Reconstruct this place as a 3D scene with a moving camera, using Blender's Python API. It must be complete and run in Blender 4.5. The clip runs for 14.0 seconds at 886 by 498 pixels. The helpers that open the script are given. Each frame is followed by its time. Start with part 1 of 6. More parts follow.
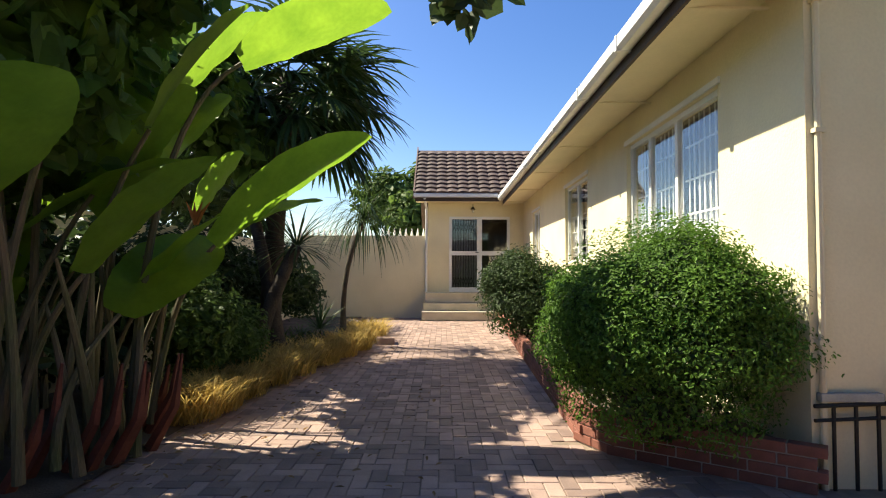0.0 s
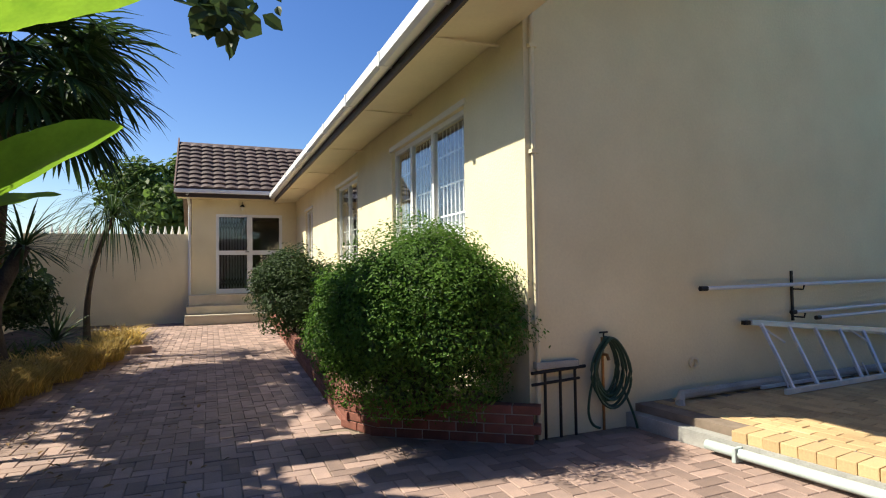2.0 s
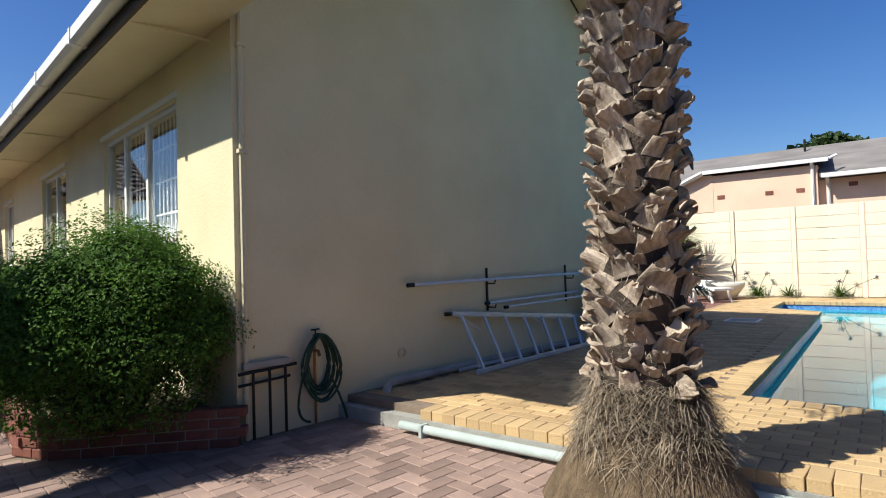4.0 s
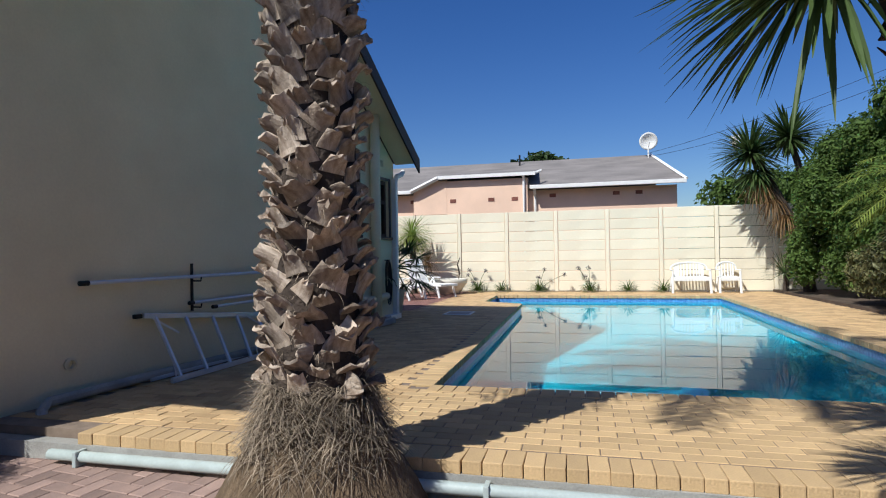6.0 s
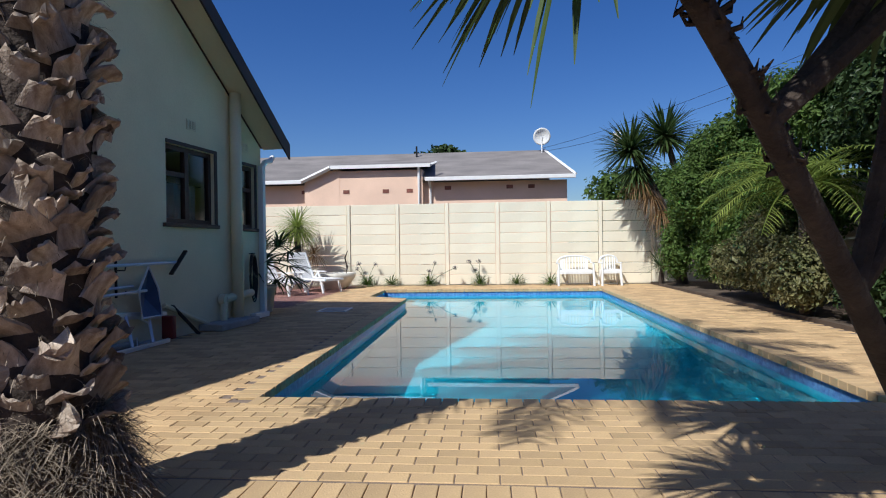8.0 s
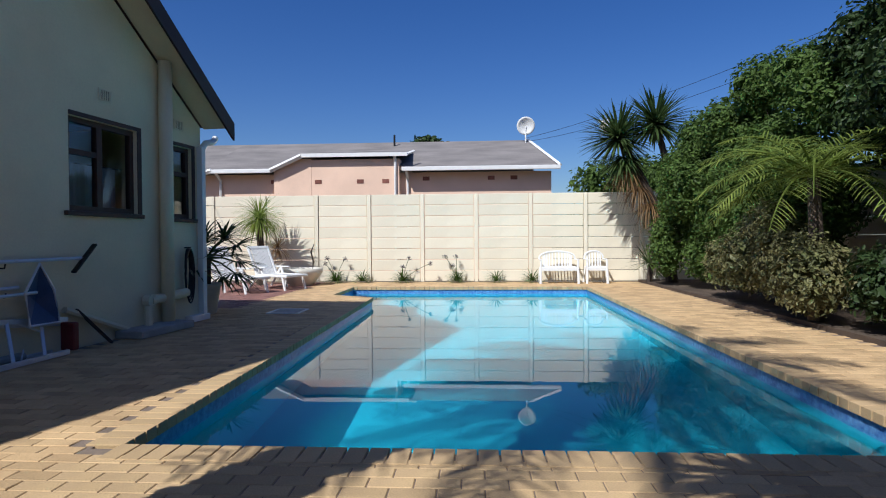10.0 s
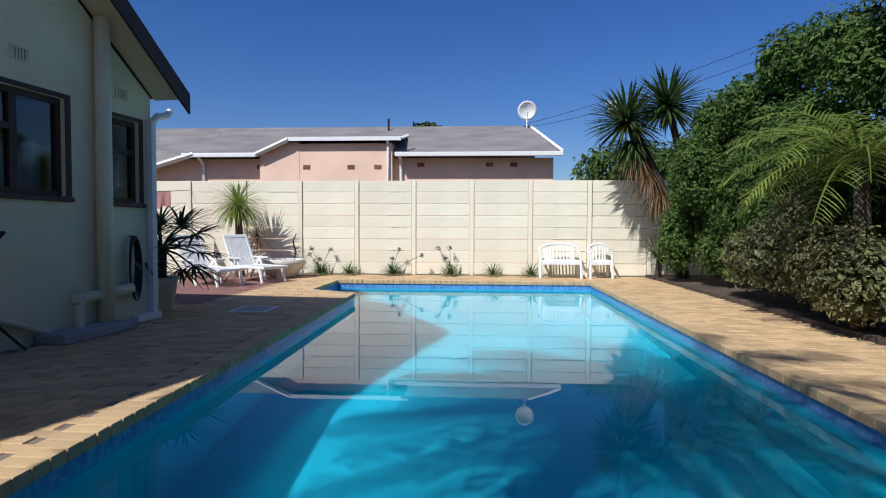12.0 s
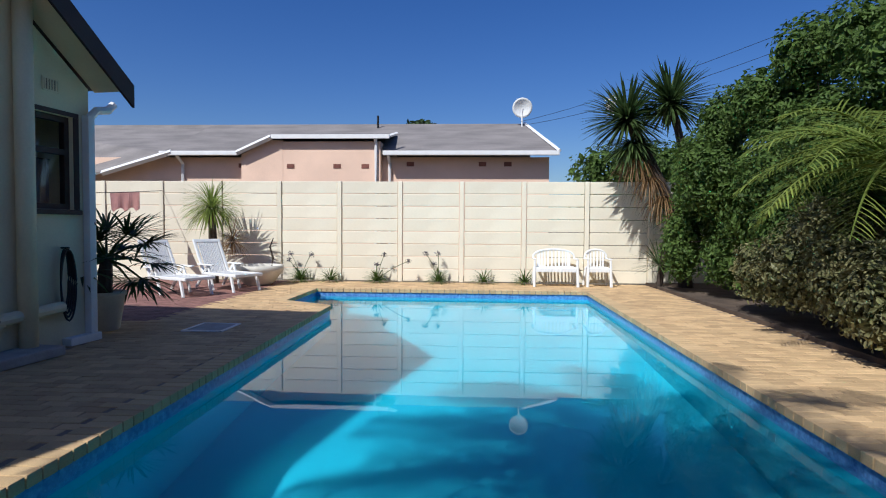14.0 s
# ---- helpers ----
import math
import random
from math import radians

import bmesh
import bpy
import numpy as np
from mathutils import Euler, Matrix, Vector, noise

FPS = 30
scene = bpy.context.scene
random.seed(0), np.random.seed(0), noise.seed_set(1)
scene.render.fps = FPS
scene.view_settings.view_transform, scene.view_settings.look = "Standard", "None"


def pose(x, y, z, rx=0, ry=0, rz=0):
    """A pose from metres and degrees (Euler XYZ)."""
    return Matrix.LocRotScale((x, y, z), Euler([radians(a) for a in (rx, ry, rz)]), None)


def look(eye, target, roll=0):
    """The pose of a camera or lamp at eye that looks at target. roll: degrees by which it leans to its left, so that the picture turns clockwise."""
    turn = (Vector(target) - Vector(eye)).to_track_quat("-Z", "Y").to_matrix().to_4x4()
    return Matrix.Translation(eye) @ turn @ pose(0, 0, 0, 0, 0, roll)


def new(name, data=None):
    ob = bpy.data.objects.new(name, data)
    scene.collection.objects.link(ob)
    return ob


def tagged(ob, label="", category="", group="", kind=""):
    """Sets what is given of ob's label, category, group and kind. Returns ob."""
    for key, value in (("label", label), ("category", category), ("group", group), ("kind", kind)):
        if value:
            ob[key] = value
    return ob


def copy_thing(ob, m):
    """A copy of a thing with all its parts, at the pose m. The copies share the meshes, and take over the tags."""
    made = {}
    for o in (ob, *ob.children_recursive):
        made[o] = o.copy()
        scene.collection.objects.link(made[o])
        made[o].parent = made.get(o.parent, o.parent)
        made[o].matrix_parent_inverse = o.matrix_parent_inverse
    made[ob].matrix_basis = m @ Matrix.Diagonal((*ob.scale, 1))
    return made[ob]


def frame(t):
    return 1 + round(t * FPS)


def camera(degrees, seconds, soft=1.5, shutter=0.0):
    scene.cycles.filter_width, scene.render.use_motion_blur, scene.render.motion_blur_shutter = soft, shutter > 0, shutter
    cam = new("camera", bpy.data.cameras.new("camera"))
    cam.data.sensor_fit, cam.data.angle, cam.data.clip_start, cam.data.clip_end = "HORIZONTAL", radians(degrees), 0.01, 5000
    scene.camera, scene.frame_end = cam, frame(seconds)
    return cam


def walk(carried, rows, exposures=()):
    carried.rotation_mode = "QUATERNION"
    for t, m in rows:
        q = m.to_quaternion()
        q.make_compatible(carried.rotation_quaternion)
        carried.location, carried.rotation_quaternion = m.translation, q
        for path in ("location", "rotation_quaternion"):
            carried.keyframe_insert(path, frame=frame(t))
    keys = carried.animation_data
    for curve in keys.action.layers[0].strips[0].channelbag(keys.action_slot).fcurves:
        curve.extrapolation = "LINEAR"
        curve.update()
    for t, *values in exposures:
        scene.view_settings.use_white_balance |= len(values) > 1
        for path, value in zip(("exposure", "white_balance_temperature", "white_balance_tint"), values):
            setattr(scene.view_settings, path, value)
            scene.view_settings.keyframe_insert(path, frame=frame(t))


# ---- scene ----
cam = camera(75.8, 14.0, soft=1.1)
PATH = [
    (0, (1.032, -0.802, 1.361), (1.033, 1.196, 1.436), 0.2),
    (0.5, (0.999, -0.874, 1.37), (1.096, 1.122, 1.442), -0.1),
    (1, (1.011, -0.937, 1.367), (1.318, 1.038, 1.436), -0.3),
    (1.5, (1.041, -1.002, 1.36), (1.577, 0.924, 1.428), -0.5),
    (2, (1.047, -1.068, 1.352), (1.807, 0.781, 1.418), -0.9),
    (2.5, (1.081, -1.137, 1.344), (2.031, 0.622, 1.409), -1.1),
    (3, (1.149, -1.222, 1.354), (2.293, 0.418, 1.409), -1.3),
    (3.5, (1.18, -1.31, 1.351), (2.497, 0.195, 1.401), -1.6),
    (4, (1.384, -1.464, 1.328), (2.796, -0.048, 1.381), -1.7),
    (6.3, (1.837, -1.754, 1.317), (3.735, -1.123, 1.336), -1.0),
    (6.5, (1.888, -1.795, 1.317), (3.799, -1.205, 1.336), -1.1),
    (7, (2.057, -1.946, 1.314), (3.997, -1.46, 1.33), -1.1),
    (7.5, (2.244, -2.065, 1.318), (4.196, -1.63, 1.324), -1.0),
    (8, (2.442, -2.12, 1.312), (4.399, -1.709, 1.303), -0.8),
    (8.5, (2.692, -2.149, 1.313), (4.654, -1.762, 1.299), -0.6),
    (11, (4.163, -2.215, 1.333), (6.130, -1.853, 1.287), -0.1),
    (11.5, (4.421, -2.202, 1.328), (6.386, -1.836, 1.268), 0.1),
    (12, (4.665, -2.206, 1.339), (6.630, -1.839, 1.27), 0.2),
    (12.5, (4.968, -2.249, 1.364), (6.934, -1.889, 1.288), 0.3),
    (13, (5.210, -2.276, 1.409), (7.176, -1.917, 1.329), 0.2),
    (13.5, (5.404, -2.272, 1.449), (7.369, -1.909, 1.374), 0.3),
    (14, (5.555, -2.258, 1.486), (7.522, -1.901, 1.41), 0.4),
]
EXPOSURES = [(0, 1.3, 7400, 3), (2, 0.95, 6900, 4), (4.2, 0.45, 6300, 5), (6.5, 0.08, 5900, 8), (14, 0.0, 5750, 10)]
walk(cam, [(t, look(eye, target, roll)) for t, eye, target, roll in PATH], EXPOSURES)

# ---- world and sun ----
SUN_EL, SUN_HEAD = 47.0, -26.5          # elevation; heading of the light from +x, degrees
world = bpy.data.worlds.new("sky")
scene.world = world
world.use_nodes = True
wn = world.node_tree.nodes
sky = wn.new("ShaderNodeTexSky")
sky.sky_type = "NISHITA"
sky.sun_disc = False
sky.sun_elevation = radians(SUN_EL)
sky.sun_rotation = radians(296.5)
sky.altitude = 50
sky.air_density, sky.dust_density, sky.ozone_density = 1.0, 1.0, 3.5
wn["Background"].inputs["Strength"].default_value = 0.09
deep = wn.new("ShaderNodeHueSaturation")        # clear deep-blue summer sky
deep.inputs["Saturation"].default_value = 1.3
deep.inputs["Hue"].default_value = 0.515
world.node_tree.links.new(sky.outputs[0], deep.inputs["Color"])
world.node_tree.links.new(deep.outputs[0], wn["Background"].inputs["Color"])
sun = new("sun", bpy.data.lights.new("sun", "SUN"))
sun.data.energy, sun.data.angle, sun.data.color = 5.0, radians(0.6), (1.0, 0.945, 0.85)
hx, hy = math.cos(radians(SUN_HEAD)), math.sin(radians(SUN_HEAD))
sun.matrix_world = look((-20, 10, 30), (-20 + hx, 10 + hy, 30 - math.tan(radians(SUN_EL))))


# ---- materials ----
def mat(name, color, rough=0.8, vary=0.25, scale=6.0, fine=60.0, bump=0.2, metal=0.0, island=0.0, obj=0.0, color2=None, spec=0.4, trans=0.0, stretch=None, depth=0.01):
    m = bpy.data.materials.new(name)
    m.use_nodes = True
    n, l = m.node_tree.nodes, m.node_tree.links
    b = n["Principled BSDF"]
    b.inputs["Roughness"].default_value, b.inputs["Metallic"].default_value = rough, metal
    b.inputs["Specular IOR Level"].default_value = spec
    tc = n.new("ShaderNodeTexCoord")
    src = tc.outputs["Object"]
    if stretch:
        mp = n.new("ShaderNodeMapping")
        mp.inputs["Scale"].default_value = stretch
        l.new(src, mp.inputs["Vector"])
        src = mp.outputs[0]
    a, f = n.new("ShaderNodeTexNoise"), n.new("ShaderNodeTexNoise")
    for t, s in ((a, scale), (f, fine)):
        t.inputs["Scale"].default_value, t.inputs["Detail"].default_value = s, 5
        l.new(src, t.inputs["Vector"])
    ramp = n.new("ShaderNodeValToRGB")
    c2 = color2 or tuple(c * (1 - vary) for c in color)
    ramp.color_ramp.elements[0].position, ramp.color_ramp.elements[1].position = 0.32, 0.68
    ramp.color_ramp.elements[0].color, ramp.color_ramp.elements[1].color = (*c2, 1), (*color, 1)
    l.new(a.outputs["Fac"], ramp.inputs["Fac"])
    out = ramp.outputs["Color"]

    def mul(fac_socket, lo, hi, col):
        mr, hs = n.new("ShaderNodeMapRange"), n.new("ShaderNodeHueSaturation")
        mr.inputs["To Min"].default_value, mr.inputs["To Max"].default_value = lo, hi
        l.new(fac_socket, mr.inputs["Value"])
        l.new(mr.outputs[0], hs.inputs["Value"])
        l.new(col, hs.inputs["Color"])
        return hs.outputs[0]
    out = mul(f.outputs["Fac"], 1 - vary * 0.7, 1 + vary * 0.7, out)
    if island:
        out = mul(n.new("ShaderNodeNewGeometry").outputs["Random Per Island"], 1 - island, 1 + island, out)
    if obj:
        out = mul(n.new("ShaderNodeObjectInfo").outputs["Random"], 1 - obj, 1 + obj, out)
    l.new(out, b.inputs["Base Color"])
    if bump:
        bn = n.new("ShaderNodeBump")
        bn.inputs["Strength"].default_value, bn.inputs["Distance"].default_value = bump, depth
        l.new(f.outputs["Fac"], bn.inputs["Height"])
        l.new(bn.outputs[0], b.inputs["Normal"])
    if trans:
        ts, mx = n.new("ShaderNodeBsdfTranslucent"), n.new("ShaderNodeMixShader")
        l.new(out, ts.inputs["Color"])
        mx.inputs[0].default_value = trans
        l.new(b.outputs[0], mx.inputs[1])
        l.new(ts.outputs[0], mx.inputs[2])
        l.new(mx.outputs[0], n["Material Output"].inputs["Surface"])
    return m


def glass(name, tint=(1, 1, 1), ior=1.45, bump=0.0):
    m = bpy.data.materials.new(name)
    m.use_nodes = True
    n, l = m.node_tree.nodes, m.node_tree.links
    b = n["Principled BSDF"]
    b.inputs["Base Color"].default_value = (*tint, 1)
    b.inputs["Roughness"].default_value, b.inputs["IOR"].default_value = 0.0, ior
    b.inputs["Transmission Weight"].default_value = 1
    if bump:
        nz, bn, tc = n.new("ShaderNodeTexNoise"), n.new("ShaderNodeBump"), n.new("ShaderNodeTexCoord")
        nz.inputs["Scale"].default_value = 2.2
        l.new(tc.outputs["Object"], nz.inputs["Vector"])
        bn.inputs["Strength"].default_value, bn.inputs["Distance"].default_value = bump, 0.01
        l.new(nz.outputs[0], bn.inputs["Height"])
        l.new(bn.outputs[0], b.inputs["Normal"])
    return m


M_WALL = mat("cream plaster", (0.78, 0.69, 0.465), 0.9, 0.10, 1.2, 45, 0.3, color2=(0.69, 0.605, 0.40), spec=0.2)
M_WHITE = mat("white paint", (0.78, 0.77, 0.74), 0.45, 0.08, 4, 30, 0.05)
M_SOFFIT = mat("soffit paint", (0.72, 0.63, 0.43), 0.8, 0.08, 2, 30, 0.1)
M_BROWN = mat("dark brown fascia", (0.045, 0.028, 0.022), 0.6, 0.3, 3, 40, 0.2)
M_FRAME = mat("brown window frame", (0.06, 0.032, 0.022), 0.55, 0.3, 5, 60, 0.2)
M_TILE = mat("roof tile", (0.125, 0.085, 0.075), 0.75, 0.4, 8, 70, 0.4, obj=0.25)
M_TILE_J = mat("roof cover", (0.16, 0.11, 0.10), 0.8, 0.4, 8, 70, 0.4)
M_PAVE = mat("clay paver", (0.33, 0.225, 0.185), 0.85, 0.35, 5, 90, 0.4, island=0.3, color2=(0.25, 0.175, 0.15))
M_PAVE_O = mat("clay paver single", (0.33, 0.225, 0.185), 0.85, 0.35, 5, 90, 0.4, obj=0.3, color2=(0.25, 0.175, 0.15))
M_DECK = mat("yellow paver", (0.56, 0.385, 0.20), 0.85, 0.3, 4, 90, 0.4, island=0.19, color2=(0.48, 0.32, 0.165))
M_DECK_O = mat("yellow paver single", (0.56, 0.39, 0.20), 0.85, 0.3, 4, 90, 0.4, obj=0.14, color2=(0.49, 0.34, 0.185))
M_REDPAVE = mat("red paver", (0.26, 0.13, 0.105), 0.85, 0.3, 4, 90, 0.4, island=0.16)
M_SAND = mat("joint sand", (0.27, 0.205, 0.155), 0.95, 0.3, 10, 200, 0.5)
M_BRICK = mat("red brick", (0.25, 0.095, 0.068), 0.85, 0.35, 7, 100, 0.5, obj=0.25)
M_MORTAR = mat("mortar", (0.36, 0.33, 0.29), 0.95, 0.2, 10, 100, 0.4)
M_CONC = mat("grey concrete", (0.40, 0.39, 0.36), 0.9, 0.25, 5, 80, 0.4)
M_STEP = mat("pale step paint", (0.55, 0.50, 0.40), 0.85, 0.2, 3, 60, 0.3)
M_VIB = mat("cream precast concrete", (0.80, 0.735, 0.575), 0.9, 0.10, 1.5, 50, 0.3, obj=0.05, color2=(0.73, 0.66, 0.51))
M_SOIL = mat("dry soil", (0.12, 0.085, 0.06), 0.95, 0.5, 3, 60, 0.8)
M_GROUND = mat("dry ground", (0.17, 0.14, 0.09), 0.95, 0.4, 0.6, 20, 0.5)
M_POOL = mat("pool blue paint", (0.035, 0.40, 0.52), 0.6, 0.12, 0.8, 20, 0.05, color2=(0.028, 0.35, 0.47))
M_PTILE = mat("pool mosaic", (0.05, 0.14, 0.40), 0.3, 0.5, 22, 60, 0.1, color2=(0.16, 0.34, 0.60))
M_WATER = glass("water", (0.50, 0.86, 0.92), 1.33, 0.03)
M_GLASS = glass("window glass", (0.95, 0.97, 0.97))
M_CURT = mat("pale curtain", (0.28, 0.28, 0.29), 0.9, 0.2, 3, 40, 0.3, stretch=(14, 14, 0.6))
M_DARK = mat("room shade", (0.10, 0.085, 0.07), 0.9, 0.3, 2, 20, 0.1)
M_IRON = mat("dark iron", (0.035, 0.033, 0.032), 0.5, 0.3, 8, 60, 0.2, metal=0.6)
M_ALU = mat("aluminium", (0.70, 0.71, 0.74), 0.4, 0.12, 8, 90, 0.1, metal=0.35)
M_PIPE = mat("grey-green pipe", (0.46, 0.53, 0.52), 0.5, 0.15, 6, 60, 0.1)
M_HOSE = mat("green hose", (0.02, 0.055, 0.03), 0.45, 0.2, 8, 60, 0.1)
M_BLACKH = mat("black hose", (0.015, 0.015, 0.017), 0.45, 0.2, 8, 60, 0.1)
M_BRASS = mat("brass", (0.35, 0.18, 0.07), 0.4, 0.2, 8, 60, 0.1, metal=0.8)
M_BLUE = mat("blue plastic", (0.04, 0.075, 0.17), 0.45, 0.2, 8, 60, 0.1)
M_REDP = mat("dull red plastic", (0.16, 0.02, 0.02), 0.5, 0.2, 8, 60, 0.1)
M_PLAST = mat("white plastic", (0.82, 0.82, 0.80), 0.35, 0.05, 3, 30, 0.03)
M_POT = mat("cream pot", (0.68, 0.64, 0.55), 0.8, 0.2, 4, 50, 0.3)
M_PINK = mat("pink plaster", (0.82, 0.58, 0.43), 0.9, 0.12, 1, 30, 0.2)
M_GREYROOF = mat("weathered grey roof", (0.25, 0.225, 0.21), 0.85, 0.35, 1.6, 30, 0.4, color2=(0.165, 0.15, 0.14), stretch=(1.5, 0.5, 1))
M_CLOTH = mat("pink cloth", (0.80, 0.42, 0.37), 0.9, 0.15, 5, 60, 0.3, trans=0.5)
M_BARK = mat("bark", (0.13, 0.095, 0.07), 0.95, 0.5, 6, 40, 0.9, stretch=(1, 1, 0.4), depth=0.02)
M_BARKD = mat("dark bark", (0.075, 0.055, 0.042), 0.95, 0.5, 6, 40, 0.9, depth=0.02)
M_BOOT = mat("palm leaf base", (0.52, 0.43, 0.34), 0.9, 0.4, 9, 60, 0.6, obj=0.35, color2=(0.24, 0.175, 0.125), stretch=(3, 3, 0.6))
M_FIBRE = mat("palm fibre", (0.32, 0.255, 0.185), 0.95, 0.4, 8, 60, 0.5, island=0.45)
M_ROOTM = mat("palm root mat", (0.20, 0.14, 0.085), 0.95, 0.5, 14, 90, 0.9, stretch=(1, 1, 0.25), depth=0.03)


def leafmat(name, c, c2=None, trans=0.35, rough=0.45, isl=0.35):
    return mat(name, c, rough, 0.25, 3, 25, 0.15, island=isl, color2=c2, trans=trans, spec=0.22)


M_BOX = leafmat("bush leaves", (0.115, 0.22, 0.032), (0.075, 0.155, 0.024), 0.38, 0.6)
M_BOXD = leafmat("dark bush leaves and inner shade", (0.05, 0.085, 0.026), None, 0.25, 0.65)
M_SHRUB = leafmat("shrub leaves", (0.12, 0.185, 0.04), (0.07, 0.12, 0.028), 0.4, 0.55)
M_DKTREE = leafmat("dark tree leaves", (0.055, 0.09, 0.03), None, 0.3)
M_VARIE = leafmat("variegated leaves", (0.23, 0.21, 0.095), (0.09, 0.105, 0.038), 0.25, isl=0.5)
M_BANANA = leafmat("paddle leaf", (0.20, 0.33, 0.03), (0.13, 0.24, 0.022), 0.6, 0.4, 0.1)
M_BROAD = leafmat("broad leaves", (0.10, 0.18, 0.03), (0.06, 0.11, 0.022), 0.5)
M_FROND = leafmat("palm frond", (0.05, 0.09, 0.025), (0.035, 0.065, 0.02), 0.3)
M_FRONDL = leafmat("light palm frond", (0.30, 0.37, 0.08), (0.18, 0.25, 0.055), 0.5)
M_YUCCA = leafmat("yucca leaf", (0.085, 0.13, 0.04), (0.05, 0.085, 0.028), 0.3)
M_DRYLEAF = leafmat("dry leaf", (0.26, 0.16, 0.07), (0.17, 0.10, 0.045), 0.3)
M_GRASS = leafmat("dry yellow grass", (0.60, 0.42, 0.13), (0.38, 0.27, 0.08), 0.4, 0.7)
M_GREENG = leafmat("green strap leaf", (0.09, 0.15, 0.03), None, 0.35)
M_SHEATH = mat("leaf stalk", (0.15, 0.105, 0.06), 0.8, 0.5, 6, 40, 0.6, color2=(0.08, 0.085, 0.03), stretch=(2, 2, 0.4))
M_REDST = mat("red dry sheath", (0.20, 0.055, 0.03), 0.7, 0.4, 6, 40, 0.4)
M_ORANGE = mat("orange bract", (0.60, 0.16, 0.03), 0.6, 0.3, 6, 40, 0.2)
M_FLOW = mat("pale flower", (0.75, 0.72, 0.62), 0.7, 0.15, 9, 60, 0.2)
M_AGAP = mat("faded flower head", (0.16, 0.14, 0.15), 0.8, 0.3, 9, 60, 0.2)


# ---- builders ----
def thing(name, label, category, group="", kind="", at=None):
    ob = new(name)
    if at is not None:
        ob.matrix_world = at
    return tagged(ob, label, category, group, kind)


def mesh_ob(name, bm, material, parent=None, label=""):
    me = bpy.data.meshes.new(name)
    bm.to_mesh(me)
    bm.free()
    me.materials.append(material)
    ob = new(name, me)
    if parent:
        ob.parent = parent
    if label:
        ob["label"] = label
    return ob


def part(name, bm, material, parent, label="", smooth=False):
    ob = mesh_ob(name, bm, material, parent, label)
    if smooth:
        ob.data.polygons.foreach_set("use_smooth", [True] * len(ob.data.polygons))
    return ob


def pydata(name, v, f, material, parent=None, label="", smooth=False):
    me = bpy.data.meshes.new(name)
    me.from_pydata([tuple(p) for p in v], [], f)
    me.materials.append(material)
    if smooth:
        me.polygons.foreach_set("use_smooth", [True] * len(me.polygons))
    ob = new(name, me)
    if parent:
        ob.parent = parent
    if label:
        ob["label"] = label
    return ob


def box(bm, x0, x1, y0, y1, z0, z1, bev=0.0, m=None):
    r = bmesh.ops.create_cube(bm, size=1)
    bmesh.ops.transform(bm, verts=r["verts"], matrix=Matrix.LocRotScale(((x0 + x1) / 2, (y0 + y1) / 2, (z0 + z1) / 2), None, (abs(x1 - x0), abs(y1 - y0), abs(z1 - z0))))
    vs = r["verts"]
    if bev:
        es = list({e for v in vs for e in v.link_edges})
        g = bmesh.ops.bevel(bm, geom=es, offset=bev, segments=2, affect="EDGES", profile=0.6)
        vs = list({v for f in g["faces"] for v in f.verts} | {v for v in vs if v.is_valid})
    if m is not None:
        vs = list({v for v in vs if v.is_valid})
        bmesh.ops.transform(bm, verts=vs, matrix=m)
    return bm


def boxes(*rows, bev=0.0):
    bm = bmesh.new()
    for r in rows:
        box(bm, *r, bev=bev)
    return bm


def tube(bm, pts, radii, n=8, cap=True):
    pts = [Vector(p) for p in pts]
    if not hasattr(radii, "__len__"):
        radii = [radii] * len(pts)
    rings = []
    for i, p in enumerate(pts):
        d = (pts[min(i + 1, len(pts) - 1)] - pts[max(i - 1, 0)]).normalized()
        q = d.to_track_quat("Z", "Y")
        rings.append([bm.verts.new(p + q @ Vector((radii[i] * math.cos(2 * math.pi * k / n), radii[i] * math.sin(2 * math.pi * k / n), 0))) for k in range(n)])
    for a, b in zip(rings, rings[1:]):
        for k in range(n):
            bm.faces.new((a[k], a[(k + 1) % n], b[(k + 1) % n], b[k]))
    if cap:
        bm.faces.new(rings[0][::-1])
        bm.faces.new(rings[-1])
    return bm


def tubes(*rows, n=8):
    bm = bmesh.new()
    for pts, r in rows:
        tube(bm, pts, r, n)
    return bm


def lathe(profile, n=24):
    bm = bmesh.new()
    rings = [[bm.verts.new((r * math.cos(2 * math.pi * k / n), r * math.sin(2 * math.pi * k / n), z)) for k in range(n)] for r, z in profile]
    for a, b in zip(rings, rings[1:]):
        for k in range(n):
            bm.faces.new((a[k], a[(k + 1) % n], b[(k + 1) % n], b[k]))
    return bm


def bez(a, b, c, n=10):
    a, b, c = Vector(a), Vector(b), Vector(c)
    return [(1 - t) ** 2 * a + 2 * t * (1 - t) * b + t * t * c for t in [i / (n - 1) for i in range(n)]]


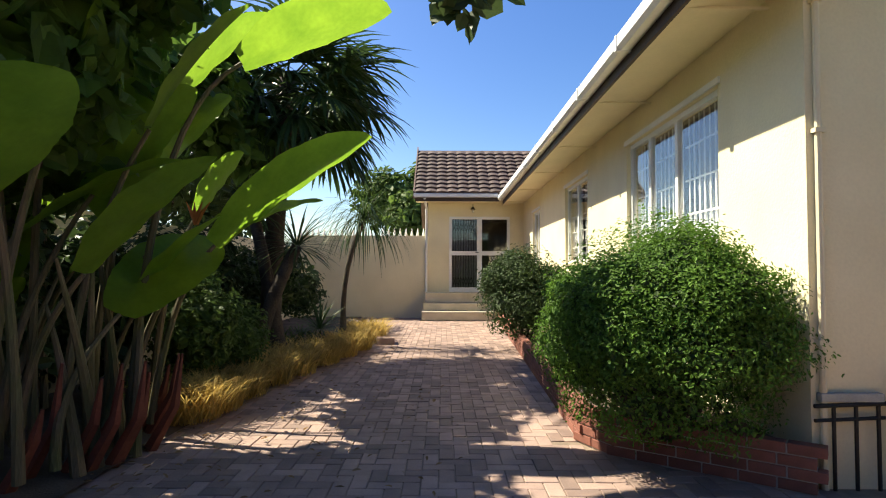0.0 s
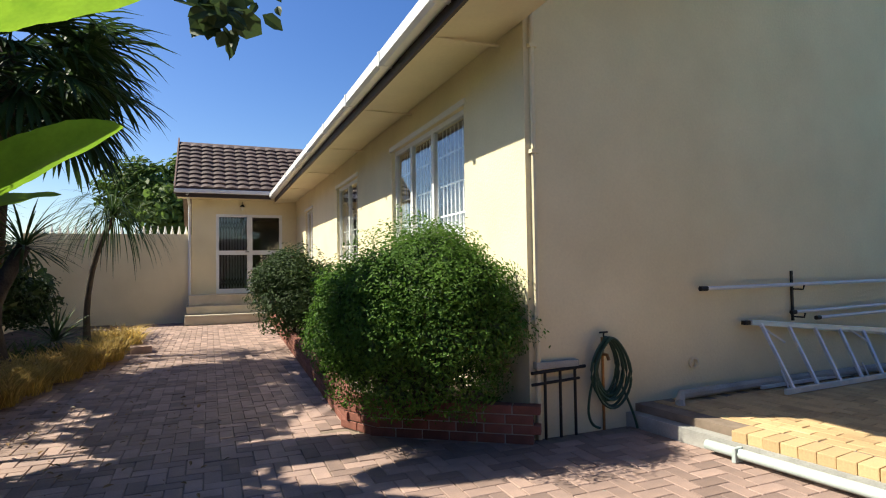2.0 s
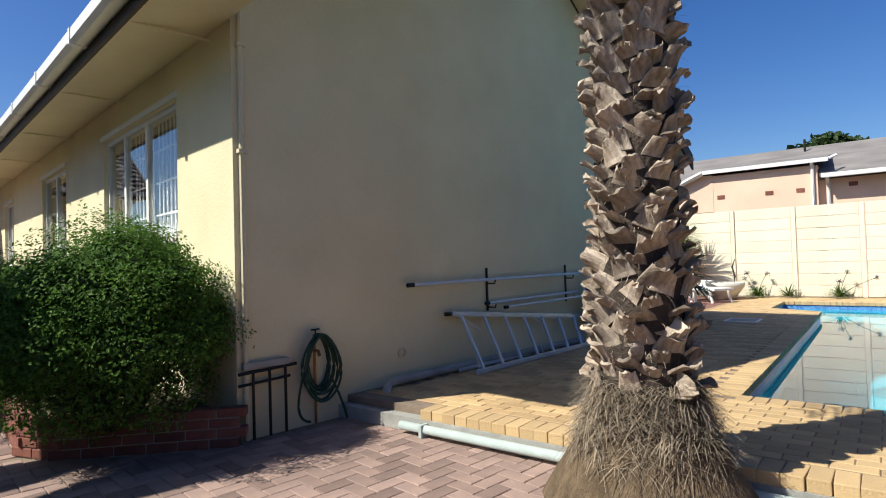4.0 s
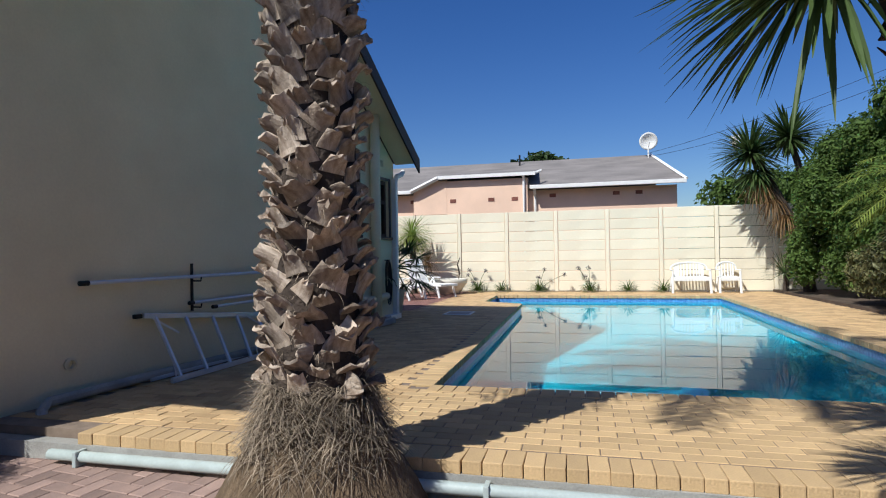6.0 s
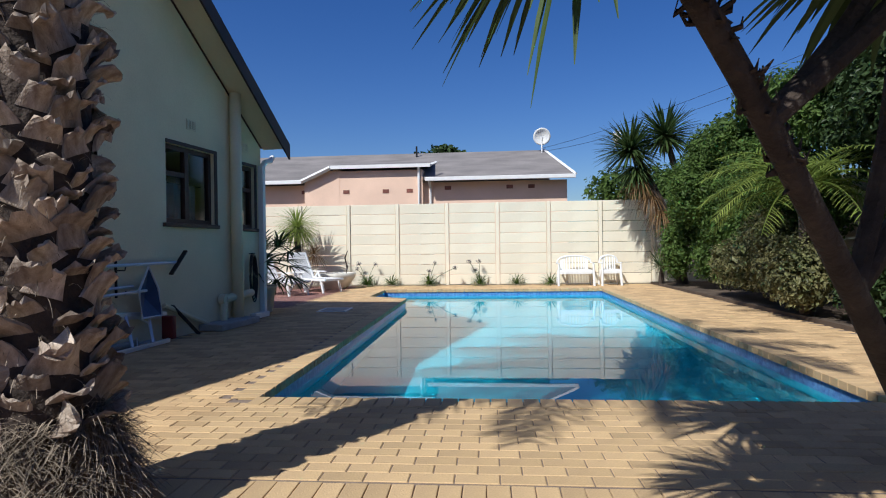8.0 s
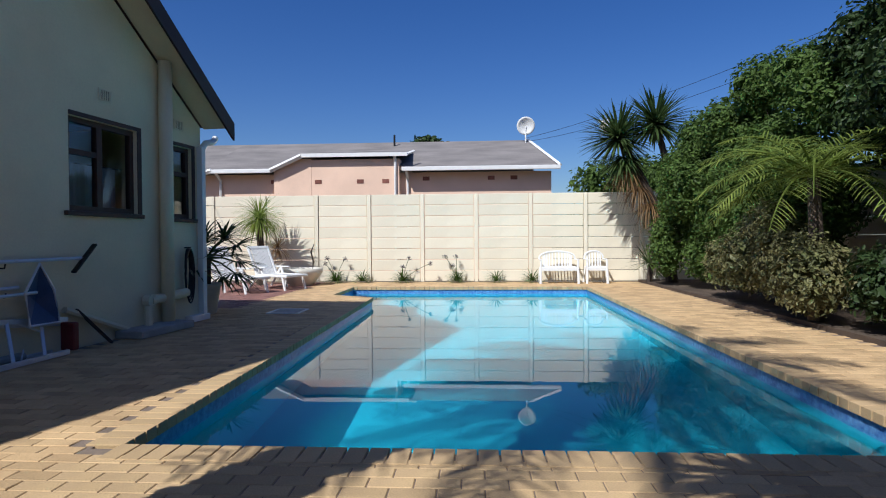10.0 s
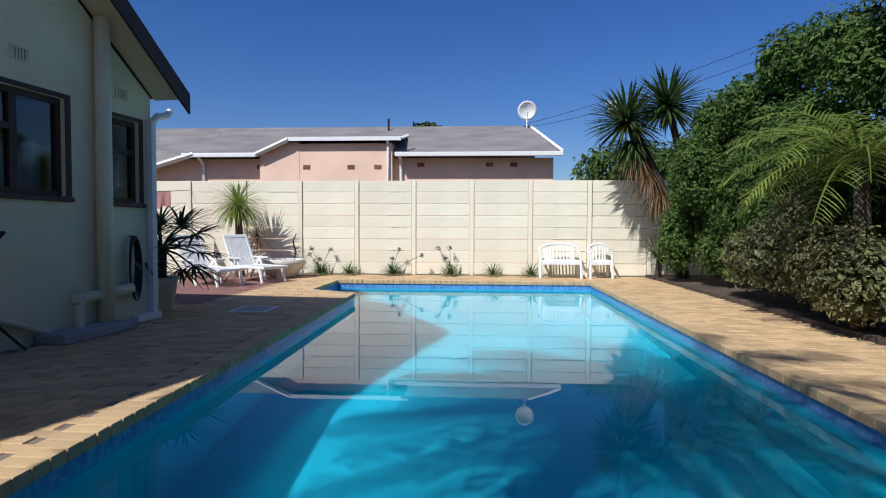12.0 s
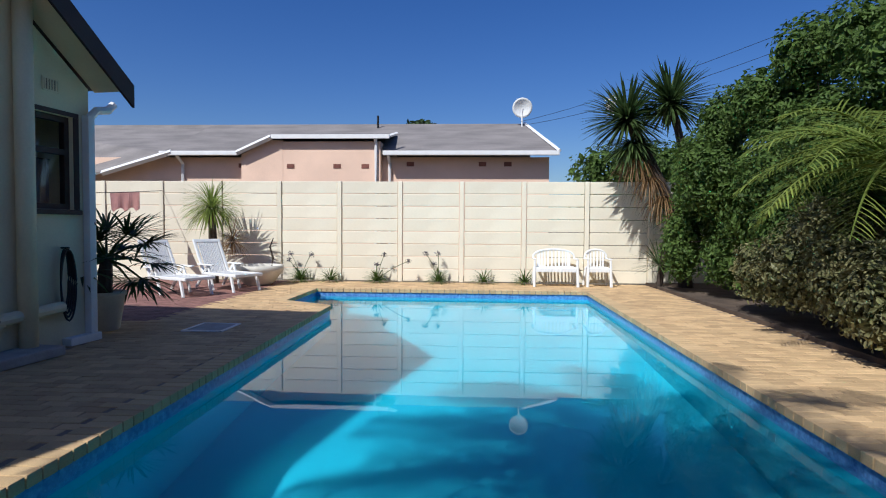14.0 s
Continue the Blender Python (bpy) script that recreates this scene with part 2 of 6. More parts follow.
def leaves(places, normals, size, rng, slim=0.5, jitter=0.4):
    """Small folded leaves, one at each place, facing roughly along its normal."""
    v, f = [], []
    for p, nn in zip(places, normals):
        s = size * rng.uniform(1 - jitter, 1 + jitter)
        nn = np.asarray(nn) + rng.normal(0, 0.55, 3)
        nn /= np.linalg.norm(nn) + 1e-9
        t = np.cross(nn, rng.normal(0, 1, 3))
        t /= np.linalg.norm(t) + 1e-9
        b = np.cross(nn, t)
        k = len(v)
        w = s * slim * 0.5
        r = nn * s * 0.07
        v += [p, p + t * s * 0.28 + b * w * 0.9 + r, p + t * s * 0.68 + b * w * 0.8 + r, p + t * s - r, p + t * s * 0.68 - b * w * 0.8 + r, p + t * s * 0.28 - b * w * 0.9 + r]
        f += [(k, k + 1, k + 2, k + 3), (k, k + 3, k + 4, k + 5)]
    return v, f


def blob_leaves(name, lobes, n, size, material, parent, seed, slim=0.5, shell=0.35, label="", flat=0.0):
    """A crown of n leaves in the outer shell of several overlapping lobes (centre, radii)."""
    rng = np.random.default_rng(seed)
    vol = np.array([l[1][0] * l[1][1] + l[1][1] * l[1][2] + l[1][0] * l[1][2] for l in lobes])
    P, N = [], []
    for (c, r), cnt in zip(lobes, (n * vol / vol.sum()).astype(int)):
        d = rng.normal(0, 1, (cnt, 3))
        d /= np.linalg.norm(d, axis=1)[:, None]
        lump = 1 + 0.10 * np.sin(d[:, 0] * 9 + c[0] * 5) * np.sin(d[:, 1] * 8 + c[1]) + 0.08 * np.sin(d[:, 2] * 11 + c[2] * 3)
        rad = (1 - shell * rng.random(cnt) ** 1.6) * lump + rng.exponential(0.02, cnt)
        P.append(np.array(c) + d * np.array(r) * rad[:, None])
        N.append(d + np.array((0, 0, 0.5)))
    v, f = leaves(np.concatenate(P), np.concatenate(N), size, rng, slim)
    return pydata(name, v, f, material, parent, label)


def strap(v, f, base, dirn, length, width, droop, segs=5, fold=0.25):
    """One long pointed leaf that arches from base along dirn."""
    d = Vector(dirn).normalized()
    side = d.cross(Vector((0, 0, 1)))
    side = side.normalized() if side.length > 1e-3 else Vector((1, 0, 0))
    p = Vector(base)
    k = len(v)
    for i in range(segs + 1):
        t = i / segs
        w = width * (0.55 + 0.9 * t) * (1 - t) ** 0.6 if t < 1 else 0.001
        up = side.cross(d)
        v += [tuple(p - side * w), tuple(p - up * w * fold), tuple(p + side * w)]
        p = p + d * (length / segs)
        d = (d + Vector((0, 0, -droop / segs))).normalized()
    for i in range(segs):
        a = k + 3 * i
        f += [(a, a + 1, a + 4, a + 3), (a + 1, a + 2, a + 5, a + 4)]


def rosette(name, centre, n, length, width, droop, material, parent, seed, up=(-0.4, 1.0), label="", axis=(0, 0, 1), segs=4):
    rng = np.random.default_rng(seed)
    v, f = [], []
    q = Vector(axis).to_track_quat("Z", "Y")
    for i in range(n):
        a = i * 2.39996 + rng.normal(0, 0.2)
        z = up[0] + (up[1] - up[0]) * (i + 0.5) / n
        h = math.sqrt(max(0.02, 1 - min(z, 0.99) ** 2))
        d = q @ Vector((math.cos(a) * h, math.sin(a) * h, z))
        strap(v, f, Vector(centre) + d * 0.04, d, length * rng.uniform(0.75, 1.1), width, droop * rng.uniform(0.6, 1.3), segs)
    return pydata(name, v, f, material, parent, label)


def feather(name, base, dirn, length, droop, material, parent, seed, nl=34, ll=0.35, lw=0.014, hang=0.5):
    """A feather palm frond: a tapering rib and two rows of leaflets."""
    rng = np.random.default_rng(seed)
    v, f = [], []
    d, p = Vector(dirn).normalized(), Vector(base)
    pts, steps = [p.copy()], nl
    for i in range(steps):
        p = p + d * (length / steps)
        d = (d + Vector((0, 0, -droop / steps))).normalized()
        pts.append(p.copy())
    for i in range(3, steps):
        t = i / steps
        dd = (pts[i + 1] - pts[i - 1]).normalized() if i + 1 <= steps else d
        side = dd.cross(Vector((0, 0, 1))).normalized()
        L = ll * math.sin(math.pi * (0.12 + 0.85 * t)) ** 0.6
        for s in (-1, 1):
            strap(v, f, pts[i], dd * 0.7 + side * s * 0.9 + Vector((0, 0, rng.normal(0.05, 0.12))), L * rng.uniform(0.85, 1.1), lw, hang * rng.uniform(0.6, 1.4), 3, 0.1)
    bm = bmesh.new()
    tube(bm, pts[::3], [0.02 * (1 - 0.85 * i / (len(pts[::3]))) for i in range(len(pts[::3]))], 5)
    k = len(v)
    bm.verts.ensure_lookup_table()
    bm.verts.index_update()
    v += [tuple(x.co) for x in bm.verts]
    f += [tuple(k + x.index for x in fc.verts) for fc in bm.faces]
    bm.free()
    return pydata(name, v, f, material, parent)


def fan(name, base, dirn, stalk, radius, material, parent, seed, nb=30, droop=0.5, spread=4.2):
    """A fan palm leaf: a stalk and a pleated fan of narrow blades with hanging tips."""
    rng = np.random.default_rng(seed)
    v, f = [], []
    d = Vector(dirn).normalized()
    hub = Vector(base) + d * stalk + Vector((0, 0, -0.12 * stalk))
    side = d.cross(Vector((0, 0, 1))).normalized()
    up = side.cross(d)
    for i in range(nb):
        a = (i / (nb - 1) - 0.5) * spread
        b = d * math.cos(a) + side * math.sin(a) + up * (0.10 * (i % 2) + rng.normal(0, 0.05))
        strap(v, f, hub, b, radius * rng.uniform(0.85, 1.1), radius * 0.05, droop * rng.uniform(0.7, 1.5), 4, 0.3)
    bm = tubes(([base, (Vector(base) + hub) / 2 + Vector((0, 0, 0.04)), hub], [0.022, 0.016, 0.012]), n=5)
    bm.verts.index_update()
    k = len(v)
    v += [tuple(x.co) for x in bm.verts]
    f += [tuple(k + x.index for x in fc.verts) for fc in bm.faces]
    bm.free()
    return pydata(name, v, f, material, parent)


# site frame of pool, deck and precast wall: u along the pool, v to its left side
SITE = pose(6.46, 0.28, 0, 0, 0, 7.0)
GZ, DZ = 0.0, 0.18


def site(u, v, z=0.0):
    return SITE @ Vector((u, v, z))


# ---- ground ----
ground = mesh_ob("ground", boxes((-1500, -0.12, -1500, 1500, -0.4, -0.06), (10.75, 1500, -1500, 1500, -0.4, -0.06), (-0.12, 10.75, -1500, -4.85, -0.4, -0.06), (-0.12, 10.75, 1.1, 1500, -0.4, -0.06)), M_GROUND)
ground.matrix_world = SITE
tagged(ground, "dry brown ground around the house and garden", "ground", kind="structure")

# ---- house: long wall, gable wall, door wall ----
XW, YG, YD, XE = 3.372, 2.84, 15.66, 11.2


def wall_cells(us, zs, holes):
    """Rectangles of a wall with openings, as cells of a grid."""
    us = sorted({*us, *[h[0] for h in holes], *[h[1] for h in holes]})
    zs = sorted({*zs, *[h[2] for h in holes], *[h[3] for h in holes]})
    for u0, u1 in zip(us, us[1:]):
        for z0, z1 in zip(zs, zs[1:]):
            um, zm = (u0 + u1) / 2, (z0 + z1) / 2
            if not any(h[0] < um < h[1] and h[2] < zm < h[3] for h in holes):
                yield u0, u1, z0, z1


WEST = [(4.0, 6.4, 1.25, 2.95), (8.36, 10.05, 1.5, 2.93), (12.88, 13.98, 1.55, 2.86)]
SOUTH = [(8.85, 9.88, 1.67, 2.70), (10.43, 10.98, 1.65, 2.65)]
DOOR = (1.22, 2.97, 0.74, 2.92)
TOPW = 3.62
bm = bmesh.new()
for a in wall_cells((YG, YD + 0.22), (-0.3, TOPW), WEST):
    box(bm, XW, XW + 0.22, *a)
bmesh.ops.remove_doubles(bm, verts=bm.verts, dist=1e-4)
tagged(mesh_ob("wall_west", bm, M_WALL), "cream plastered long house wall with windows", "wall", kind="structure")
bm = bmesh.new()
for a in wall_cells((XW + 0.22, XE), (-0.3, 2.95), SOUTH):
    box(bm, a[0], a[1], YG, YG + 0.22, a[2], a[3])
# gable triangle above the wall
RIDGE_X, RIDGE_Z, EAVE_WX, EAVE_WZ, EAVE_EX, EAVE_EZ = 7.05, 6.05, 2.70, 3.41, 11.32, 3.02
SW, SE = (RIDGE_Z - EAVE_WZ) / (RIDGE_X - EAVE_WX), (RIDGE_Z - EAVE_EZ) / (EAVE_EX - RIDGE_X)


def roof_z(x):
    return EAVE_WZ + SW * (x - EAVE_WX) if x < RIDGE_X else EAVE_EZ + SE * (EAVE_EX - x)


pr = [(XW + 0.22, 2.95), (XE, 2.95), (XE, roof_z(XE) - 0.1), (RIDGE_X, RIDGE_Z - 0.1), (XW + 0.22, roof_z(XW + 0.22) - 0.1)]
fr = [bm.verts.new((x, YG, z)) for x, z in pr]
bk = [bm.verts.new((x, YG + 0.22, z)) for x, z in pr]
bm.faces.new(fr)
bm.faces.new(bk[::-1])
for i in range(5):
    bm.faces.new((fr[i], bk[i], bk[(i + 1) % 5], fr[(i + 1) % 5]))
tagged(mesh_ob("wall_south", bm, M_WALL), "cream plastered gable wall in shade", "wall", kind="structure")
tagged(mesh_ob("wall_east", boxes((XE - 0.22, XE, YG + 0.22, 24, -0.3, 2.98)), M_WALL), "cream plastered house wall", "wall", kind="structure")
bm = bmesh.new()
for a in wall_cells((0.61, XW), (-0.3, 3.42), [DOOR]):
    box(bm, a[0], a[1], YD, YD + 0.22, a[2], a[3])
tagged(mesh_ob("wall_north", bm, M_WALL), "cream plastered wall with the glazed double door", "wall", kind="structure")
tagged(mesh_ob("wall_wing", boxes((0.61, 0.83, YD + 0.22, 24, -0.3, 3.42)), M_WALL), "cream plastered side wall of the wing", "wall", kind="structure")
tagged(mesh_ob("wall_back", boxes((0.61, XE, 24, 24.2, -0.3, 3.3)), M_WALL), "plain back wall of the house", "wall", kind="structure")
# Floor, ceiling and inner walls share a dark colour standing in for unlit rooms.
tagged(mesh_ob("floor", boxes((0.84, XE - 0.23, YD + 0.23, 23.9, -0.3, 0.70), (XW + 0.23, XE - 0.23, YG + 0.23, YD + 0.23, -0.3, 0.35)), M_DARK), "house floor, room shade put into its dark colour", "floor", kind="structure")
tagged(mesh_ob("ceiling", boxes((XW + 0.23, XE - 0.23, YG + 0.23, YD, 2.99, 3.03), (0.84, XE - 0.23, YD + 0.23, 23.9, 3.03, 3.07)), M_DARK), "house ceiling, room shade put into its dark colour", "ceiling", kind="structure")
tagged(mesh_ob("wall_inner", boxes((6.6, 6.7, YG + 0.23, YD, 0.35, 2.98), (0.84, 6.6, 19.0, 19.1, 0.7, 3.02)), M_DARK), "inner house walls, room shade put into their dark colour", "wall", kind="structure")


def slab(corners, thick):
    bm = bmesh.new()
    top = [bm.verts.new(c) for c in corners]
    low = [bm.verts.new((c[0], c[1], c[2] - thick)) for c in corners]
    bm.faces.new(top)
    bm.faces.new(low[::-1])
    n = len(corners)
    for i in range(n):
        bm.faces.new((low[i], low[(i + 1) % n], top[(i + 1) % n], top[i]))
    bmesh.ops.recalc_face_normals(bm, faces=bm.faces)
    return bm


YB = 2.40       # outer edge of the gable overhang
roof = thing("roof", "low gable roof with dark brown fascia and cream soffit", "roof", kind="structure")
part("roof_slope", slab([(EAVE_WX, YB, EAVE_WZ + 0.05), (RIDGE_X, YB, RIDGE_Z + 0.05), (RIDGE_X, 17.6, RIDGE_Z + 0.05), (EAVE_WX, 15.0, EAVE_WZ + 0.05)], 0.05), M_TILE_J, roof)
part("roof_slope", slab([(RIDGE_X, YB, RIDGE_Z + 0.05), (EAVE_EX, YB, EAVE_EZ + 0.05), (EAVE_EX, 24.2, EAVE_EZ + 0.05), (RIDGE_X, 24.2, RIDGE_Z + 0.05)], 0.05), M_TILE_J, roof)
part("soffit", slab([(EAVE_WX + 0.035, YB + 0.03, EAVE_WZ - 0.15), (XW - 0.003, YB + 0.03, EAVE_WZ - 0.07), (XW - 0.003, 15.64, EAVE_WZ - 0.07), (EAVE_WX + 0.035, 15.64, EAVE_WZ - 0.15)], 0.02), M_SOFFIT, roof)
for i in range(6):
    y = 3.2 + 2.3 * i
    part("soffit_joint", boxes((EAVE_WX + 0.05, XW - 0.01, y, y + 0.03, EAVE_WZ - 0.17, EAVE_WZ - 0.155)), M_SOFFIT, roof)
for x0, x1 in ((XW + 0.02, RIDGE_X), (RIDGE_X, EAVE_EX - 0.03)):
    part("soffit", slab([(x0, YB + 0.03, roof_z(x0) - 0.03), (x1, YB + 0.03, roof_z(x1) - 0.03), (x1, YG - 0.003, roof_z(x1) - 0.03), (x0, YG - 0.003, roof_z(x0) - 0.03)], 0.02), M_SOFFIT, roof)
part("fascia_board", boxes((EAVE_WX, EAVE_WX + 0.03, YB, 15.0, EAVE_WZ - 0.19, EAVE_WZ)), M_BROWN, roof)
for x0, x1 in ((EAVE_WX - 0.02, RIDGE_X), (RIDGE_X, EAVE_EX + 0.03)):
    part("barge_board", slab([(x0, YB - 0.03, roof_z(x0) + 0.07), (x1, YB - 0.03, roof_z(x1) + 0.07), (x1, YB, roof_z(x1) + 0.07), (x0, YB, roof_z(x0) + 0.07)], 0.25), M_BROWN, roof)
gutter = thing("gutter", "white half-round gutter along the long eave", "gutter")
bm = bmesh.new()
gp = [(0, 0.12), (-0.005, 0.03), (-0.03, 0.0), (-0.09, 0.0), (-0.12, 0.03), (-0.125, 0.12), (-0.135, 0.12), (-0.135, 0.02), (-0.10, -0.012), (-0.02, -0.012), (0.0, 0.0)]
ga, gb = [[bm.verts.new((EAVE_WX - 0.002 + x, y, EAVE_WZ - 0.09 + z)) for x, z in gp] for y in (YB - 0.02, 14.98)]
for i in range(len(gp)):
    bm.faces.new((ga[i], gb[i], gb[(i + 1) % len(gp)], ga[(i + 1) % len(gp)]))
bm.faces.new(ga[::-1])
part("channel", bm, M_WHITE, gutter)
for i in range(9):
    y = YB + 0.3 + i * 1.45
    part("bracket", boxes((EAVE_WX - 0.146, EAVE_WX - 0.138, y, y + 0.05, EAVE_WZ - 0.106, EAVE_WZ + 0.035), (EAVE_WX - 0.14, EAVE_WX - 0.01, y, y + 0.05, EAVE_WZ - 0.112, EAVE_WZ - 0.1025)), M_WHITE, gutter)

# wing roof with single tiles on the visible slope
wing = thing("roof_wing", "dark brown concrete tile roof over the glazed door", "roof", kind="structure")
EY, EZ, RY, RZ, RX0, RX1 = 15.08, 3.50, 17.6, 5.26, 0.24, 6.5
part("roof_slope", slab([(RX0, EY, EZ), (RX1, EY, EZ), (RX1, RY, RZ), (RX0, RY, RZ)], 0.05), M_TILE_J, wing)
part("roof_slope", slab([(RX0, RY, RZ), (RX1, RY, RZ), (RX1, 21.0, 3.0), (RX0, 21.0, 3.0)], 0.05), M_TILE_J, wing)
part("fascia_board", boxes((RX0, 2.62, EY + 0.002, EY + 0.03, EZ - 0.2, EZ - 0.055)), M_BROWN, wing)
part("gutter", boxes((RX0 - 0.02, 2.58, EY - 0.10, EY - 0.002, EZ - 0.10, EZ + 0.005), bev=0.02), M_WHITE, wing, "white gutter")
part("soffit", boxes((RX0 + 0.03, XW - 0.01, EY + 0.035, YD - 0.003, EZ - 0.18, EZ - 0.16)), M_SOFFIT, wing)
bm = bmesh.new()
for (y0, z0), (y1, z1) in (((EY - 0.05, EZ + 0.02), (RY, RZ + 0.07)),):
    vs = [bm.verts.new((x, y, z + dz)) for x in (RX0 - 0.04, RX0 - 0.003) for y, z in ((y0, z0), (y1, z1)) for dz in (-0.16, 0.05)]
    bmesh.ops.convex_hull(bm, input=vs)
part("barge_board", bm, mat("brown verge", (0.20, 0.13, 0.105), 0.8), wing)
part("downpipe", tubes(([(0.52, EY, EZ - 0.12), (0.56, YD - 0.05, EZ - 0.35), (0.56, YD - 0.05, 0.02)], 0.035)), M_WHITE, wing, "white downpipe")
slope = Vector((0, RY - EY, RZ - EZ))
sl = slope.normalized()
nrm = Vector((0, -sl.z, sl.y))
TW, TROWS = 0.30, 11
tv, tf = [], []
for j, (h, s) in enumerate(((0.0, 0.0), (0.0, 1.0))):
    for i in range(7):
        t = i / 6
        hh = 0.032 * math.sin(math.pi * t) + (0.055 if s == 0 else 0.008)
        tv.append(Vector((t * TW * 1.0, 0, 0)) + sl * (s * 0.265) + nrm * hh)
for i in range(7):
    tv.append(Vector((i / 6 * TW, 0, 0)) + nrm * 0.004)
tf += [(i, i + 1, i + 8, i + 7) for i in range(6)] + [(14 + i, 15 + i, i + 1, i) for i in range(6)]
tile_me = bpy.data.meshes.new("roof_tile")
tile_me.from_pydata([tuple(p) for p in tv], [], tf)
tile_me.materials.append(M_TILE)
TILE_AT = [(RX0 + 0.01 + (i + 0.0) * 0.302, r) for r in range(TROWS) for i in range(13)]

# door with trellis gate
door = thing("door_1", "white framed glazed double door behind a dark trellis gate", "door", kind="structure")
x0, x1, z0, z1 = DOOR
xm, zm, f = (x0 + x1) / 2, 1.86, 0.075
part("door_frame", boxes((x0, x0 + f, YD - 0.01, YD + 0.09, z0, z1), (x1 - f, x1, YD - 0.01, YD + 0.09, z0, z1), (x0 + f, x1 - f, YD - 0.01, YD + 0.09, z1 - f, z1), (x0 + f, x1 - f, YD - 0.01, YD + 0.09, z0, z0 + 0.13), (xm - 0.07, xm + 0.07, YD - 0.012, YD + 0.09, z0 + 0.13, z1 - f), (x0 + f, xm - 0.07, YD - 0.01, YD + 0.09, zm - 0.06, zm + 0.06), (xm + 0.07, x1 - f, YD - 0.01, YD + 0.09, zm - 0.06, zm + 0.06)), M_WHITE, door)
for a, b in ((x0 + f, xm - 0.07), (xm + 0.07, x1 - f)):
    for c, d in ((z0 + 0.13, zm - 0.06), (zm + 0.06, z1 - f)):
        ob = part("pane", boxes((a, b, YD + 0.05, YD + 0.056, c, d)), M_GLASS, door)
        ob.visible_shadow = False
part("door_handle", tubes(([(xm - 0.03, YD - 0.012, 1.88), (xm - 0.03, YD - 0.06, 1.88), (xm - 0.12, YD - 0.06, 1.88)], 0.011)), M_IRON, door, "dark lever handle")
for x in [x0 + f + 0.03 + i * 0.075 for i in range(9)]:
    part("trellis_bar", boxes((x, x + 0.018, YD + 0.10, YD + 0.118, z0 + 0.13, z1 - f)), M_IRON, door)
for zc in (2.62, 1.05):
    bm = bmesh.new()
    for i in range(8):
        xa = x0 + f + 0.04 + i * 0.075
        tube(bm, [(xa, YD + 0.125, zc - 0.13), (xa + 0.075, YD + 0.125, zc + 0.13)], 0.008, 4)
        tube(bm, [(xa + 0.075, YD + 0.135, zc - 0.13), (xa, YD + 0.135, zc + 0.13)], 0.008, 4)
    part("trellis_lattice", bm, M_IRON, door)
cv, cf = [], []
for i in range(61):
    x = x0 + 0.08 + i * 0.0135
    for z in (z0, z1):
        cv.append((x, YD + 0.24 + 0.02 * math.sin(i * 1.3), z))
cf = [(2 * i, 2 * i + 2, 2 * i + 3, 2 * i + 1) for i in range(60)]
curt = pydata("curtain", cv, cf, M_CURT)
tagged(curt, "pale drawn curtain behind the glazed door", "curtain")
lamp = thing("wall_lamp", "small dark lantern under the eave above the door", "lamp", at=pose(1.9, YD - 0.09, 3.10))
part("arm", tubes(([(0, 0.085, 0.12), (0, 0, 0.16), (0, 0, 0.08)], 0.008)), M_IRON, lamp)
part("shade", lathe([(0.02, 0.09), (0.07, 0.03), (0.075, 0.02), (0.06, 0.02)], 12), M_IRON, lamp)
part("bulb", lathe([(0.0, -0.08), (0.03, -0.06), (0.035, -0.02), (0.02, 0.02)], 10), M_FLOW, lamp)
steps = thing("entrance_steps", "pale painted steps up to the glazed door", "steps")
for a in ((0.47, 2.44, 14.62, YD - 0.003, 0.0, 0.245), (0.50, 2.50, 14.93, YD - 0.004, 0.249, 0.46), (0.55, 2.95, 15.18, YD - 0.005, 0.464, 0.70)):
    part("step", boxes(a, bev=0.012), M_STEP, steps)
    part("nosing", boxes((a[0] - 0.015, a[1] + 0.015, a[2] - 0.02, a[3], a[5] + 0.001, a[5] + 0.035) if a[5] > 0.6 else (a[0], a[1], a[2] - 0.012, a[2] - 0.001, a[5] - 0.05, a[5] - 0.005), bev=0.008), M_STEP, steps)


